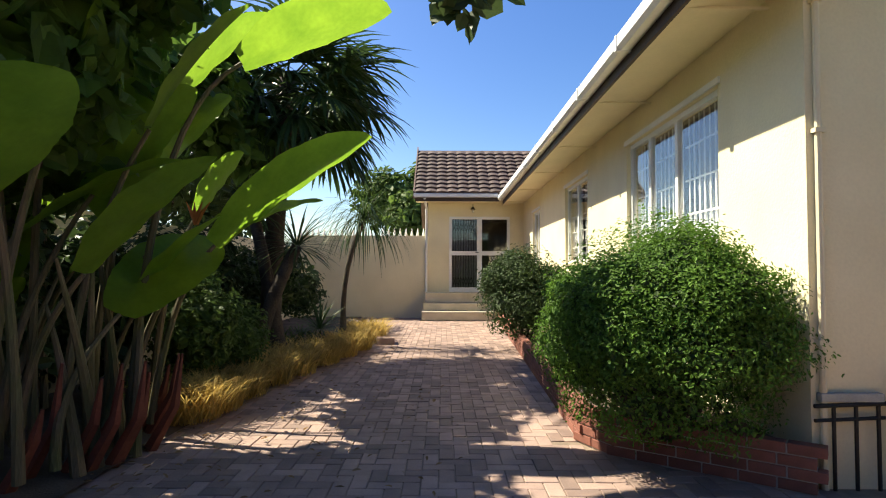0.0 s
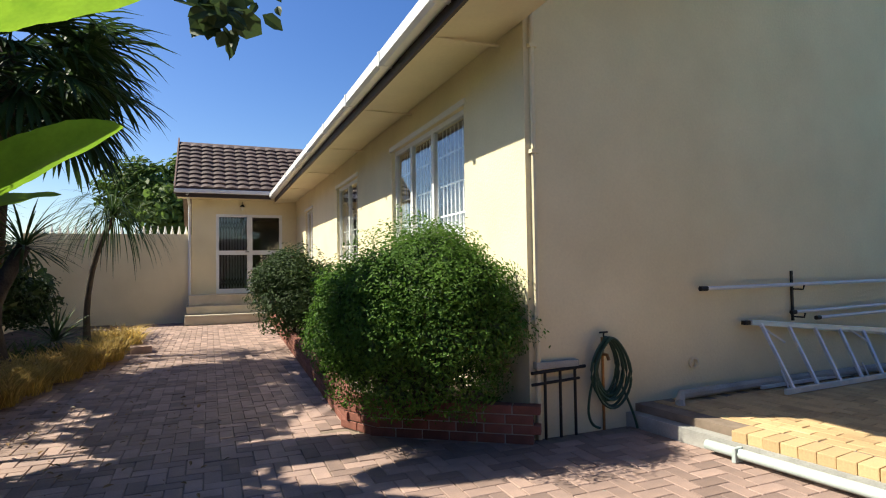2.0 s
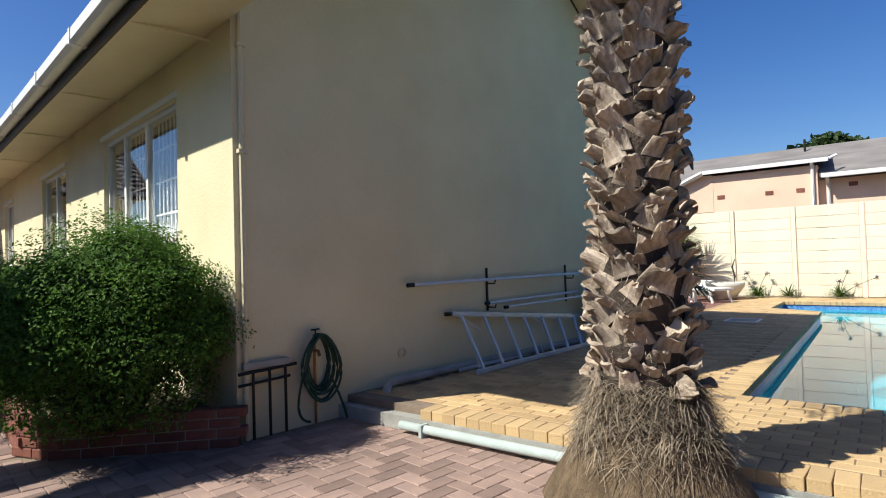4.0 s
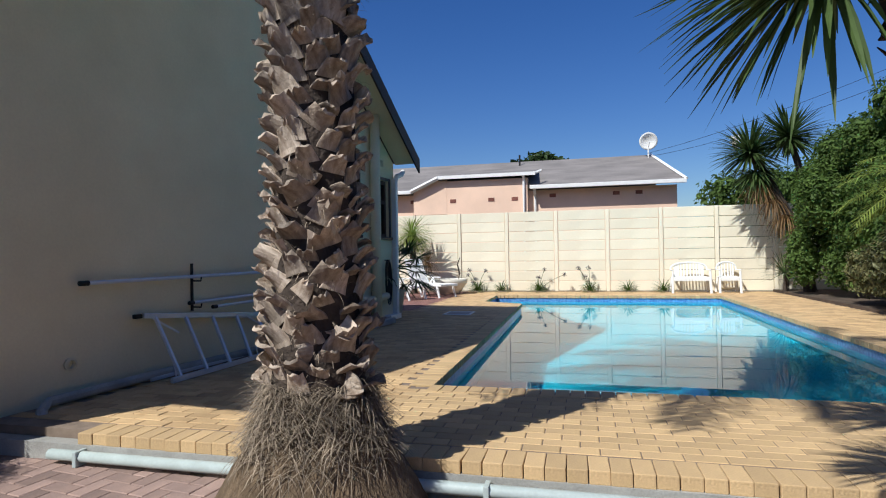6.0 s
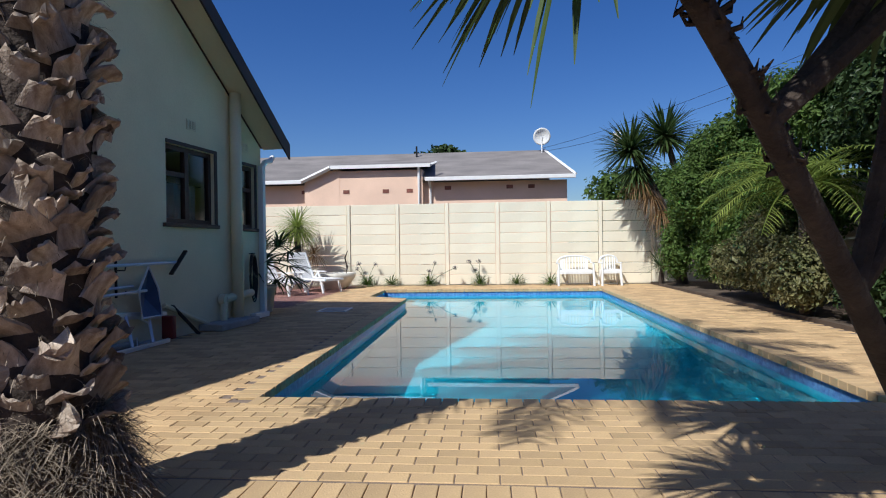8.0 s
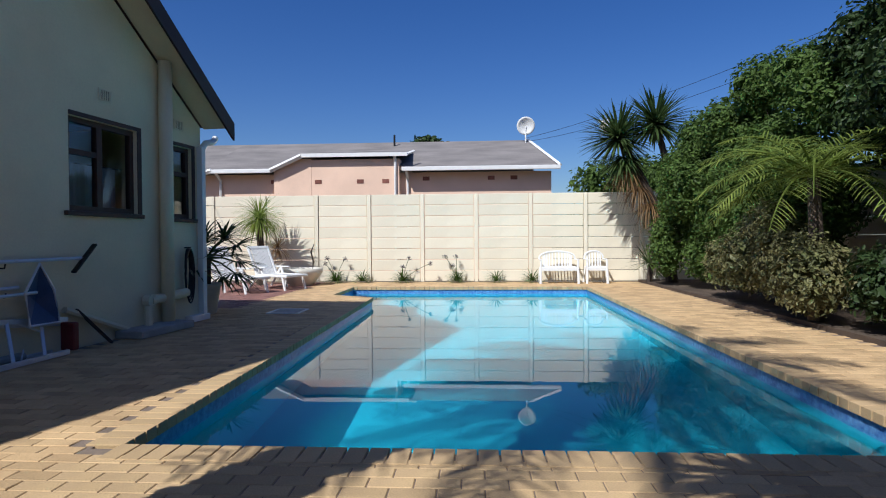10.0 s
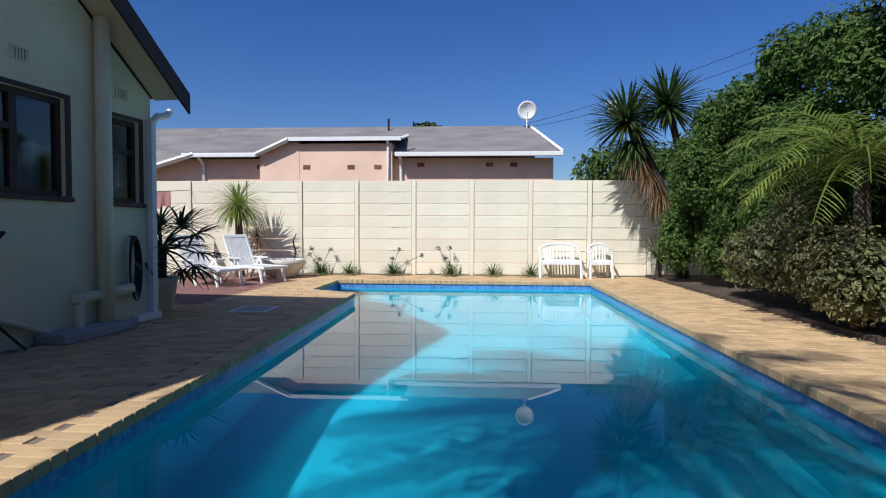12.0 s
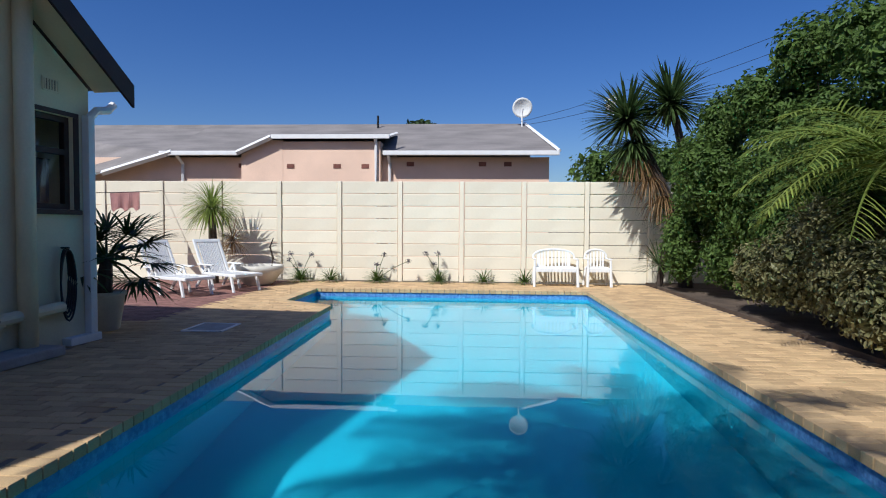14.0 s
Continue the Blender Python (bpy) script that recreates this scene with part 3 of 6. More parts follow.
def side_window(name, hole, mulls, label):
    """A white window in the long wall: frame, panes, bars and a curtain behind."""
    y0, y1, z0, z1 = hole
    w = thing(name, label, "window", kind="structure")
    X = XW + 0.05
    f = 0.055
    rows = [(X, X + 0.06, y0, y0 + f, z0, z1), (X, X + 0.06, y1 - f, y1, z0, z1), (X, X + 0.06, y0 + f, y1 - f, z1 - f, z1), (X, X + 0.06, y0 + f, y1 - f, z0, z0 + f)]
    rows += [(X - 0.004, X + 0.06, m - 0.035, m + 0.035, z0 + f, z1 - f) for m in mulls]
    part("window_frame", boxes(*rows), M_WHITE, w)
    part("window_sill", boxes((XW - 0.05, XW + 0.11, y0 - 0.04, y1 + 0.04, z0 - 0.05, z0 - 0.003), bev=0.01), M_WALL, w)
    part("window_head", boxes((XW - 0.02, XW - 0.002, y0 - 0.05, y1 + 0.05, z1 + 0.003, z1 + 0.06)), M_WHITE, w)
    ys = [y0 + f] + [c for m in mulls for c in (m - 0.035, m + 0.035)] + [y1 - f]
    for a, b in zip(ys[::2], ys[1::2]):
        ob = part("pane", boxes((X + 0.02, X + 0.026, a, b, z0 + f, z1 - f)), M_GLASS, w)
        ob.visible_shadow = False
        bm = bmesh.new()
        for k in range(1, 5):
            z = z0 + (z1 - z0) * k / 5
            box(bm, X + 0.075, X + 0.09, a, b, z - 0.008, z + 0.008)
        for k in range(int((b - a) / 0.11)):
            box(bm, X + 0.092, X + 0.104, a + 0.06 + 0.11 * k, a + 0.072 + 0.11 * k, z0 + f, z1 - f)
        for k in range(int((b - a) / 0.11)):
            tube(bm, [(X + 0.11, a + 0.03 + 0.11 * k, z0 + 0.42), (X + 0.11, a + 0.085 + 0.11 * k, z0 + 0.68), (X + 0.11, a + 0.14 + 0.11 * k, z0 + 0.42)], 0.012, 4)
        part("burglar_bars", bm, M_WHITE, w, "white burglar bars")
    v = []
    n = int((y1 - y0) / 0.03)
    for i in range(n + 1):
        y = y0 + (y1 - y0) * 0.42 * i / n
        v += [(XW + 0.30 + 0.025 * math.sin(i * 1.1), y, z0 - 0.1), (XW + 0.30 + 0.02 * math.sin(i * 1.1 + 0.4), y, z1 + 0.05)]
    c = pydata("curtain", v, [(2 * i, 2 * i + 2, 2 * i + 3, 2 * i + 1) for i in range(n)], M_CURT, None)
    tagged(c, "pale pleated curtain behind a white window", "curtain")


side_window("window_1", WEST[0], (4.98, 5.72), "wide white framed window with burglar bars")
side_window("window_2", WEST[1], (9.2,), "white framed window with open side light")
side_window("window_3", WEST[2], (13.4,), "narrow white framed window near the door")


def gable_window(name, hole, mx):
    x0, x1, z0, z1 = hole
    w = thing(name, "dark brown timber window in the shaded gable wall", "window", kind="structure")
    Y = YG + 0.05
    f = 0.06
    rows = [(x0, x0 + f, Y, Y + 0.07, z0, z1), (x1 - f, x1, Y, Y + 0.07, z0, z1), (x0 + f, x1 - f, Y, Y + 0.07, z1 - f, z1), (x0 + f, x1 - f, Y, Y + 0.07, z0, z0 + f)]
    if mx:
        rows.append((mx - 0.04, mx + 0.04, Y - 0.004, Y + 0.07, z0 + f, z1 - f))
    zt = z1 - 0.38
    rows.append((x0 + f, (mx or x1 - f) - (0.04 if mx else 0), Y, Y + 0.065, zt - 0.03, zt + 0.03))
    part("window_frame", boxes(*rows), M_FRAME, w)
    part("window_sill", boxes((x0 - 0.07, x1 + 0.07, YG - 0.05, YG + 0.12, z0 - 0.055, z0 - 0.003), bev=0.01), M_FRAME, w)
    part("reveal", boxes((x1 + 0.001, x1 + 0.07, YG - 0.012, YG - 0.002, z0, z1), (x0 - 0.0, x1 + 0.07, YG - 0.012, YG - 0.002, z1 + 0.002, z1 + 0.05)), M_FRAME, w)
    xs = [x0 + f, mx - 0.04, mx + 0.04, x1 - f] if mx else [x0 + f, x1 - f]
    for a, b in zip(xs[::2], xs[1::2]):
        ob = part("pane", boxes((a, b, Y + 0.03, Y + 0.036, z0 + f, z1 - f)), M_GLASS, w)
        ob.visible_shadow = False
    v = []
    for i in range(25):
        x = x0 + (x1 - x0) * i / 24
        v += [(x, YG + 0.30 + 0.02 * math.sin(i * 1.4), z0 - 0.05), (x, YG + 0.30 + 0.02 * math.sin(i * 1.4), z0 + (z1 - z0) * 0.55)]
    c = thing("lace_curtain", "", "curtain")
    zr = z0 + (z1 - z0) * 0.55
    pydata("cloth", v, [(2 * i, 2 * i + 2, 2 * i + 3, 2 * i + 1) for i in range(24)], M_CURT, c)
    part("rod", tubes(([(x0 - 0.06, YG + 0.21, zr), (x0 - 0.06, YG + 0.30, zr), (x1 + 0.06, YG + 0.30, zr), (x1 + 0.06, YG + 0.21, zr)], 0.008), n=5), M_IRON, c)
    tagged(c, "short pale lace curtain behind a brown window", "curtain")


gable_window("window_4", SOUTH[0], 9.33)
gable_window("window_5", SOUTH[1], None)
for x, z in ((9.37, 3.02), (10.70, 2.94)):
    a = thing("air_vent", "square plaster air brick high on the gable wall", "vent", "air vents", at=pose(x, YG, z))
    part("frame", boxes((-0.1, 0.1, -0.012, -0.002, -0.07, -0.055), (-0.1, 0.1, -0.012, -0.002, 0.055, 0.07), (-0.1, -0.085, -0.012, -0.002, -0.055, 0.055), (0.085, 0.1, -0.012, -0.002, -0.055, 0.055)), M_SOFFIT, a)
    part("backing", boxes((-0.085, 0.085, -0.004, -0.002, -0.055, 0.055)), M_IRON, a)
    for i in range(5):
        part("slat", boxes((-0.078 + i * 0.034, -0.06 + i * 0.034, -0.014, -0.005, -0.055, 0.055)), M_SOFFIT, a)

# ---- boundary walls on the drive side ----
tagged(mesh_ob("wall_boundary", boxes((-3.4, -3.2, -6, 16, -0.3, 2.05)), M_WALL), "cream plastered boundary wall behind the plants", "wall", kind="structure")
# Added dark wall out of view; blocks sky light and bounce on the gable.
tagged(mesh_ob("wall_rear", boxes((-3.4, 6.0, -6.4, -6.2, -0.3, 3.4)), M_BARKD), "unseen dark wall added to cut sky light on the gable", "wall", kind="structure")
endw = thing("wall_end", "cream plastered yard wall with pale spikes on top", "wall", kind="structure")
part("body", boxes((-3.2, 0.605, YD, YD + 0.2, -0.3, 2.36)), M_WALL, endw)
for i in range(22):
    x = -3.1 + i * 0.17
    bm = bmesh.new()
    bmesh.ops.create_cone(bm, cap_ends=True, segments=4, radius1=0.05, radius2=0.008, depth=0.22, matrix=pose(x, YD + 0.1, 2.47))
    part("spike", bm, M_WHITE, endw)

# ---- kerb planter beside the long wall ----
kerb = thing("planter_kerb", "low red brick planter wall beside the house", "planter wall")
KP = [Vector((3.34, 2.74)), Vector((2.32, 3.48)), Vector((2.17, 3.80)), Vector((2.56, 14.55))]
bm = bmesh.new()
box(bm, -0.105, 0.105, -0.05, 0.05, -0.033, 0.033, bev=0.006)
brick_me = bpy.data.meshes.new("brick")
bm.to_mesh(brick_me)
bm.free()
brick_me.materials.append(M_BRICK)
BRICKS = []
nb = 0
for a, b in zip(KP, KP[1:]):
    d = (b - a)
    L = d.length
    d.normalize()
    ang = math.degrees(math.atan2(d.y, d.x))
    part("mortar_core", box(bmesh.new(), 0, L, -0.04, 0.04, -0.05, 0.285, m=pose(a.x, a.y, 0, 0, 0, ang)), M_MORTAR, kerb)
    for c in range(4):
        k = 0
        s = 0.05 if c % 2 else 0.105
        while s < L + 0.05:
            BRICKS.append(((a + d * min(s, L)).x, (a + d * min(s, L)).y, 0.035 + 0.075 * c, ang))
            s += 0.22
soil = mesh_ob("planter_soil", bmesh.new(), M_SOIL)
bm = bmesh.new()
vs = [bm.verts.new((p[0], p[1], 0.2)) for p in ((3.36, 2.8), (2.36, 3.5), (2.22, 3.82), (2.6, 14.5), (3.36, 14.5))]
bm.faces.new(vs[::-1])
bm.to_mesh(soil.data)
bm.free()
tagged(soil, "dark soil in the brick planter", "soil", kind="structure")
bed = mesh_ob("garden_bed", boxes((-3.2, -1.3, -6, YD, -0.05, 0.02)), M_SOIL)
tagged(bed, "dry dark soil bed along the boundary wall", "soil", kind="structure")
bm = bmesh.new()
vs = [bm.verts.new((p[0], p[1], 0.025)) for p in ((-1.3, 0.5), (-1.15, 4.2), (-1.0, 5.6), (-0.35, 9.4), (-0.5, 11.5), (-1.3, 12.0))]
bm.faces.new(vs)
tagged(mesh_ob("garden_bed_edge", bm, M_SOIL), "dry soil edge of the bed", "soil", kind="structure")

# ---- pool ----
PV0, PU1, PIN, PVX, WZ = -4.72, 10.62, 8.08, 0.95, 0.02
pool = thing("swimming_pool", "blue painted swimming pool with mosaic waterline", "swimming pool", at=SITE)
OUT = [(-0.1, -0.09), (-0.1, PV0), (PU1, PV0), (PU1, PVX), (PIN + 0.55, PVX), (PIN, 0)]


def ring_wall(poly, z0, z1, off=0.0):
    bm = bmesh.new()
    lo, hi = [bm.verts.new((*p, z0)) for p in poly], [bm.verts.new((*p, z1)) for p in poly]
    for i in range(len(poly)):
        j = (i + 1) % len(poly)
        bm.faces.new((lo[i], hi[i], hi[j], lo[j]))
    return bm, lo


bm, lo = ring_wall(OUT, -1.35, -0.06)
bm.faces.new(lo)
part("basin", bm, M_POOL, pool, "sky blue painted basin")
bm, lo = ring_wall(OUT, -0.06, 0.12)
part("waterline_tiles", bm, M_PTILE, pool, "dark blue mosaic band")
bm = bmesh.new()
bm.faces.new([bm.verts.new((*p, WZ)) for p in OUT][::-1])
bmesh.ops.recalc_face_normals(bm, faces=bm.faces)
for fc in bm.faces:
    if fc.normal.z < 0:
        fc.normal_flip()
wat = mesh_ob("water", bm, M_WATER)
wat.matrix_world = SITE
wat.visible_shadow = False
tagged(wat, "clear still blue pool water", "water", kind="structure")

# ---- precast boundary wall ----
fence = thing("precast_fence", "cream precast concrete panel wall behind the pool", "fence", at=SITE)
FU, FV0 = 12.30, 2.21
bm = box(bmesh.new(), -0.03, 0.02, -0.667, 0.667, -0.142, 0.142, bev=0.012)
panel_me = bpy.data.meshes.new("panel")
bm.to_mesh(panel_me)
bm.free()
panel_me.materials.append(M_VIB)
bm = box(bmesh.new(), -0.062, 0.05, -0.05, 0.05, 0, 2.378, bev=0.01)
post_me = bpy.data.meshes.new("post")
bm.to_mesh(post_me)
bm.free()
post_me.materials.append(M_VIB)
for i in range(-5, 8):
    v = 3.775 - 1.462 * (i + 1)
    o = new("post", post_me)
    o.parent, o.location = fence, (FU, v, 0.19)
    for k in range(8):
        o = new("panel", panel_me)
        o.parent, o.location = fence, (FU + 0.004 * ((k * 7 + i * 3) % 3), v - 0.7315, 0.345 + 0.297 * k)
side = thing("precast_fence", "cream precast wall along the planted side", "fence", at=SITE)
for k in range(8):
    part("panel", boxes((-8, FU, -8.35, -8.3, 0.2 + 0.291 * k, 0.486 + 0.291 * k)), M_VIB, side)

# ---- neighbour house ----
nh = thing("neighbour_house", "pink plastered house with a weathered grey roof", "house", at=SITE)
NU = 17.0
part("wall", boxes((NU, NU + 6, -4.7, 0.62, -0.3, 3.72), (NU, NU + 6, 3.75, 14, -0.3, 3.72)), M_PINK, nh)
part("porch_wall", boxes((NU - 0.3, NU + 5.9, 0.62, 3.75, -0.3, 4.18)), M_PINK, nh)
for a, b in ((-4.95, 0.55), (5.1, 7.65)):
    part("roof", slab([(NU - 0.45, a, 3.84), (NU + 3.2, a + (0.8 if a < 0 else 0), 5.35), (NU + 3.2, b, 5.35), (NU - 0.45, b, 3.84)][::-1], 0.08), M_GREYROOF, nh)
part("roof", slab([(NU + 0.02, 0.55, 4.03), (NU + 3.2, 0.55, 5.35), (NU + 3.2, 5.1, 5.35), (NU + 0.02, 5.1, 4.03)][::-1], 0.08), M_GREYROOF, nh)
part("roof", slab([(NU + 3.2, -4.15, 5.35), (NU + 7, -4.95, 3.7), (NU + 7, 16, 3.7), (NU + 3.2, 16, 5.35)][::-1], 0.08), M_GREYROOF, nh)
part("roof", slab([(NU - 0.45, 7.35, 3.84), (NU + 3.2, 7.35, 5.35), (NU + 3.2, 16, 5.35), (NU - 0.45, 12, 2.6)][::-1], 0.08), M_GREYROOF, nh)
part("porch_roof", slab([(NU - 0.5, 0.35, 4.34), (NU - 0.5, 4.0, 4.34), (NU + 1.4, 4.0, 4.72), (NU + 1.4, 0.35, 4.72)], 0.1), M_GREYROOF, nh)
bm = bmesh.new()
gw = [(3.75, 2.9), (5.1, 2.9), (5.1, 3.78), (4.15, 4.22), (3.75, 4.22)]
ga, gb = [[bm.verts.new((u, p[0], p[1])) for p in gw] for u in (NU - 0.31, NU + 1.2)]
bm.faces.new(ga)
bm.faces.new(gb[::-1])
for i in range(5):
    bm.faces.new((ga[i], gb[i], gb[(i + 1) % 5], ga[(i + 1) % 5]))
bmesh.ops.recalc_face_normals(bm, faces=bm.faces)
part("gable_wall", bm, M_PINK, nh)
part("porch_roof", slab([(NU - 0.5, 4.0, 4.34), (NU - 0.5, 5.15, 3.86), (NU + 1.4, 5.15, 4.3), (NU + 1.4, 4.0, 4.72)], 0.08), M_GREYROOF, nh)
part("gutter", boxes((NU - 0.55, NU - 0.452, -4.95, 0.5, 3.72, 3.86), bev=0.02), M_WHITE, nh)
part("gutter", boxes((NU - 0.55, NU - 0.452, 5.15, 7.7, 3.72, 3.86), bev=0.02), M_WHITE, nh)
part("porch_fascia", boxes((NU - 0.55, NU - 0.502, 0.3, 4.05, 4.24, 4.37)), M_WHITE, nh)
for p, q, r in (((NU - 0.53, 4.05, 4.29), (NU - 0.53, 5.15, 3.80), 0.085), ((NU - 0.5, 7.3, 3.82), (NU - 0.5, 9.6, 3.15), 0.09), ((NU - 0.5, -4.95, 3.86), (NU + 3.2, -4.17, 5.37), 0.06), ((NU - 0.53, 0.35, 4.3), (NU - 0.2, 0.1, 4.45), 0.05)):
    part("barge_board", tubes(([p, q], r), n=4), M_WHITE, nh)
for v in (0.35, 0.75, 7.15):
    part("downpipe", tubes(([(NU - 0.5, v, 3.75), (NU - 0.08, v, 3.5), (NU - 0.08, v, 0)] if v != 0.75 else [(NU - 0.5, v, 4.25), (NU - 0.36, v, 4.1), (NU - 0.36, v, 0)], 0.05)), M_WHITE, nh)
part("vent_pipe", tubes(([(NU + 2.6, 1.2, 5.0), (NU + 2.6, 1.2, 5.55)], 0.04)), M_IRON, nh)
for v, z, u in ((-3.4, 3.5, NU), (-2.6, 3.5, NU), (-0.3, 3.5, NU), (5.2, 3.45, NU), (1.1, 3.4, NU - 0.3), (2.0, 3.4, NU - 0.3), (3.5, 3.4, NU - 0.3)):
    part("air_brick", boxes((u - 0.012, u - 0.002, v - 0.12, v + 0.12, z - 0.07, z + 0.07)), M_BRICK, nh)
dish = thing("satellite_dish", "white satellite dish on a pole at the roof end", "satellite dish", at=SITE @ pose(NU + 2.8, -4.05, -0.17))
part("pole", tubes(([(0, 0, 5.1), (0, 0, 5.75)], 0.03)), M_WHITE, dish)
o = part("reflector", lathe([(0.0, 0.10), (0.15, 0.085), (0.28, 0.04), (0.36, 0.0), (0.36, 0.012), (0.28, 0.055), (0.0, 0.115)], 24), M_WHITE, dish, smooth=True)
o.matrix_local = pose(-0.1, 0, 6.0, 0, 75, 0)
part("feed_arm", tubes(([(-0.1, 0, 5.75), (-0.5, 0, 5.9)], 0.015)), M_ALU, dish)

# ---- plants beside the drive ----
def bush(name, c, r, n, size, material, seed, label, stems=9, low=0.2):
    t = thing(name, label, "bush", at=pose(c[0], c[1], 0))
    rng = np.random.default_rng(seed)
    lobes = [((0, 0, c[2]), r)]
    for i in range(14):
        a, e = rng.uniform(0, 6.28), rng.uniform(-0.5, 1.2)
        lobes.append(((math.cos(a) * math.cos(e) * r[0] * 0.62, math.sin(a) * math.cos(e) * r[1] * 0.62, c[2] + math.sin(e) * r[2] * 0.6), tuple(x * rng.uniform(0.36, 0.46) for x in r)))
    blob_leaves("crown", lobes, n, size, material, t, seed, 0.5, 0.45)
    # Inner leaves take the dark tone: shade inside the crown put into colour.
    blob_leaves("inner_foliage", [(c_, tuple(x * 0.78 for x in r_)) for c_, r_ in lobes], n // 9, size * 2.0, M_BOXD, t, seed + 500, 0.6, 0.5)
    for i in range(stems):
        a = rng.uniform(0, 6.28)
        p = Vector((math.cos(a) * r[0] * 0.7, math.sin(a) * r[1] * 0.7, c[2] + 0.1))
        part("stem", tubes((bez((math.cos(a) * 0.15, math.sin(a) * 0.15, low), (p.x * 0.5, p.y * 0.5, c[2] * 0.5), p, 6), [0.022, 0.018, 0.014, 0.012, 0.01, 0.006]), n=5), M_BARKD, t)
    return t


bush("round_bush", (2.62, 3.34, 0.93), (0.86, 0.93, 0.78), 120000, 0.027, M_BOX, 3, "large clipped round green bush in the brick planter", 22)
bush("round_bush", (2.45, 9.2, 0.95), (0.78, 1.1, 0.80), 20000, 0.05, M_BOXD, 4, "smaller dark green bush beside the house", 8)


def grass_tuft(n, area, h, material, seed, name, label, zbase=0.03, w=0.008):
    rng = np.random.default_rng(seed)
    v, f = [], []
    for i in range(n):
        k = rng.integers(len(area))
        cx, cy, r = area[k]
        a, q = rng.uniform(0, 6.28), r * math.sqrt(rng.random())
        b = rng.uniform(0, 6.28)
        strap(v, f, (cx + q * math.cos(a), cy + q * math.sin(a), zbase), (math.cos(b) * 0.5, math.sin(b) * 0.5, 1), h * rng.uniform(0.4, 1.2), w, 1.5, 3, 0.1)
    return tagged(pydata(name, v, f, material), label, "grass", kind="stuff")


grass_tuft(7500, [(-1.25, 4.35, 0.28), (-1.2, 4.7, 0.3), (-1.15, 5.3, 0.3), (-1.05, 6.0, 0.3), (-0.95, 6.6, 0.35), (-0.8, 7.4, 0.35), (-0.65, 8.1, 0.35), (-0.5, 8.9, 0.35), (-0.45, 10.2, 0.4), (-0.55, 11.2, 0.4), (-1.5, 7.4, 0.4)], 0.5, M_GRASS, 5, "dry_grass", "dry yellow grass clumps along the bed edge")
grass_tuft(500, [(-1.8, 5.0, 0.5), (-1.9, 7.0, 0.6), (-1.6, 9.5, 0.5)], 0.5, M_GREENG, 6, "strap_grass", "green strappy leaves in the bed", w=0.012)
rng = np.random.default_rng(8)
v, f = leaves([np.array((rng.uniform(-1.3, 1.2) if i % 3 else rng.normal(-0.9, 0.5), rng.uniform(1.5, 9.5), 0.026)) for i in range(420)], [np.array((0, 0, 3.0))] * 420, 0.05, rng, 0.5)
tagged(pydata("fallen_leaves", v, f, M_DRYLEAF), "dry brown leaves scattered on the paving", "leaves", kind="stuff")


def paddle(parent, base, ctrl, tip, length, width, roll, seed, material=M_BANANA, torn=0.15):
    """A giant paddle leaf: curved stalk and a broad ribbed blade that bends at its midrib."""
    rng = np.random.default_rng(seed)
    st = bez(base, ctrl, tip, 12)
    part("stalk", tubes((st, [0.036 - 0.02 * i / 11 for i in range(12)]), n=7), M_SHEATH, parent)
    d = (st[-1] - st[-2]).normalized()
    p = st[-1]
    side0 = d.cross(Vector((0, 0, 1))).normalized()
    v, f = [], []
    N = 26
    for i in range(N + 1):
        t = i / N
        side = Matrix.Rotation(roll, 3, d) @ side0
        up = side.cross(d)
        w = width * (math.sin(math.pi * min(1, 0.06 + t * 0.94)) ** 0.55)
        for s in (-1, -0.5, 0, 0.5, 1):
            cut = rng.normal(0, torn * 0.08) if abs(s) == 1 else 0
            wave = 0.008 * math.sin(i * 0.9 + s * 2) * abs(s)
            v.append(p + side * s * w * (1 + cut) + up * (0.22 * w * abs(s) + wave))
        p = p + d * (length / N)
        d = (d + Vector((0, 0, -0.55 / N))).normalized()
    for i in range(N):
        for k in range(4):
            a = 5 * i + k
            f.append((a, a + 1, a + 6, a + 5))
    pydata("blade", v, f, material, parent, smooth=True)


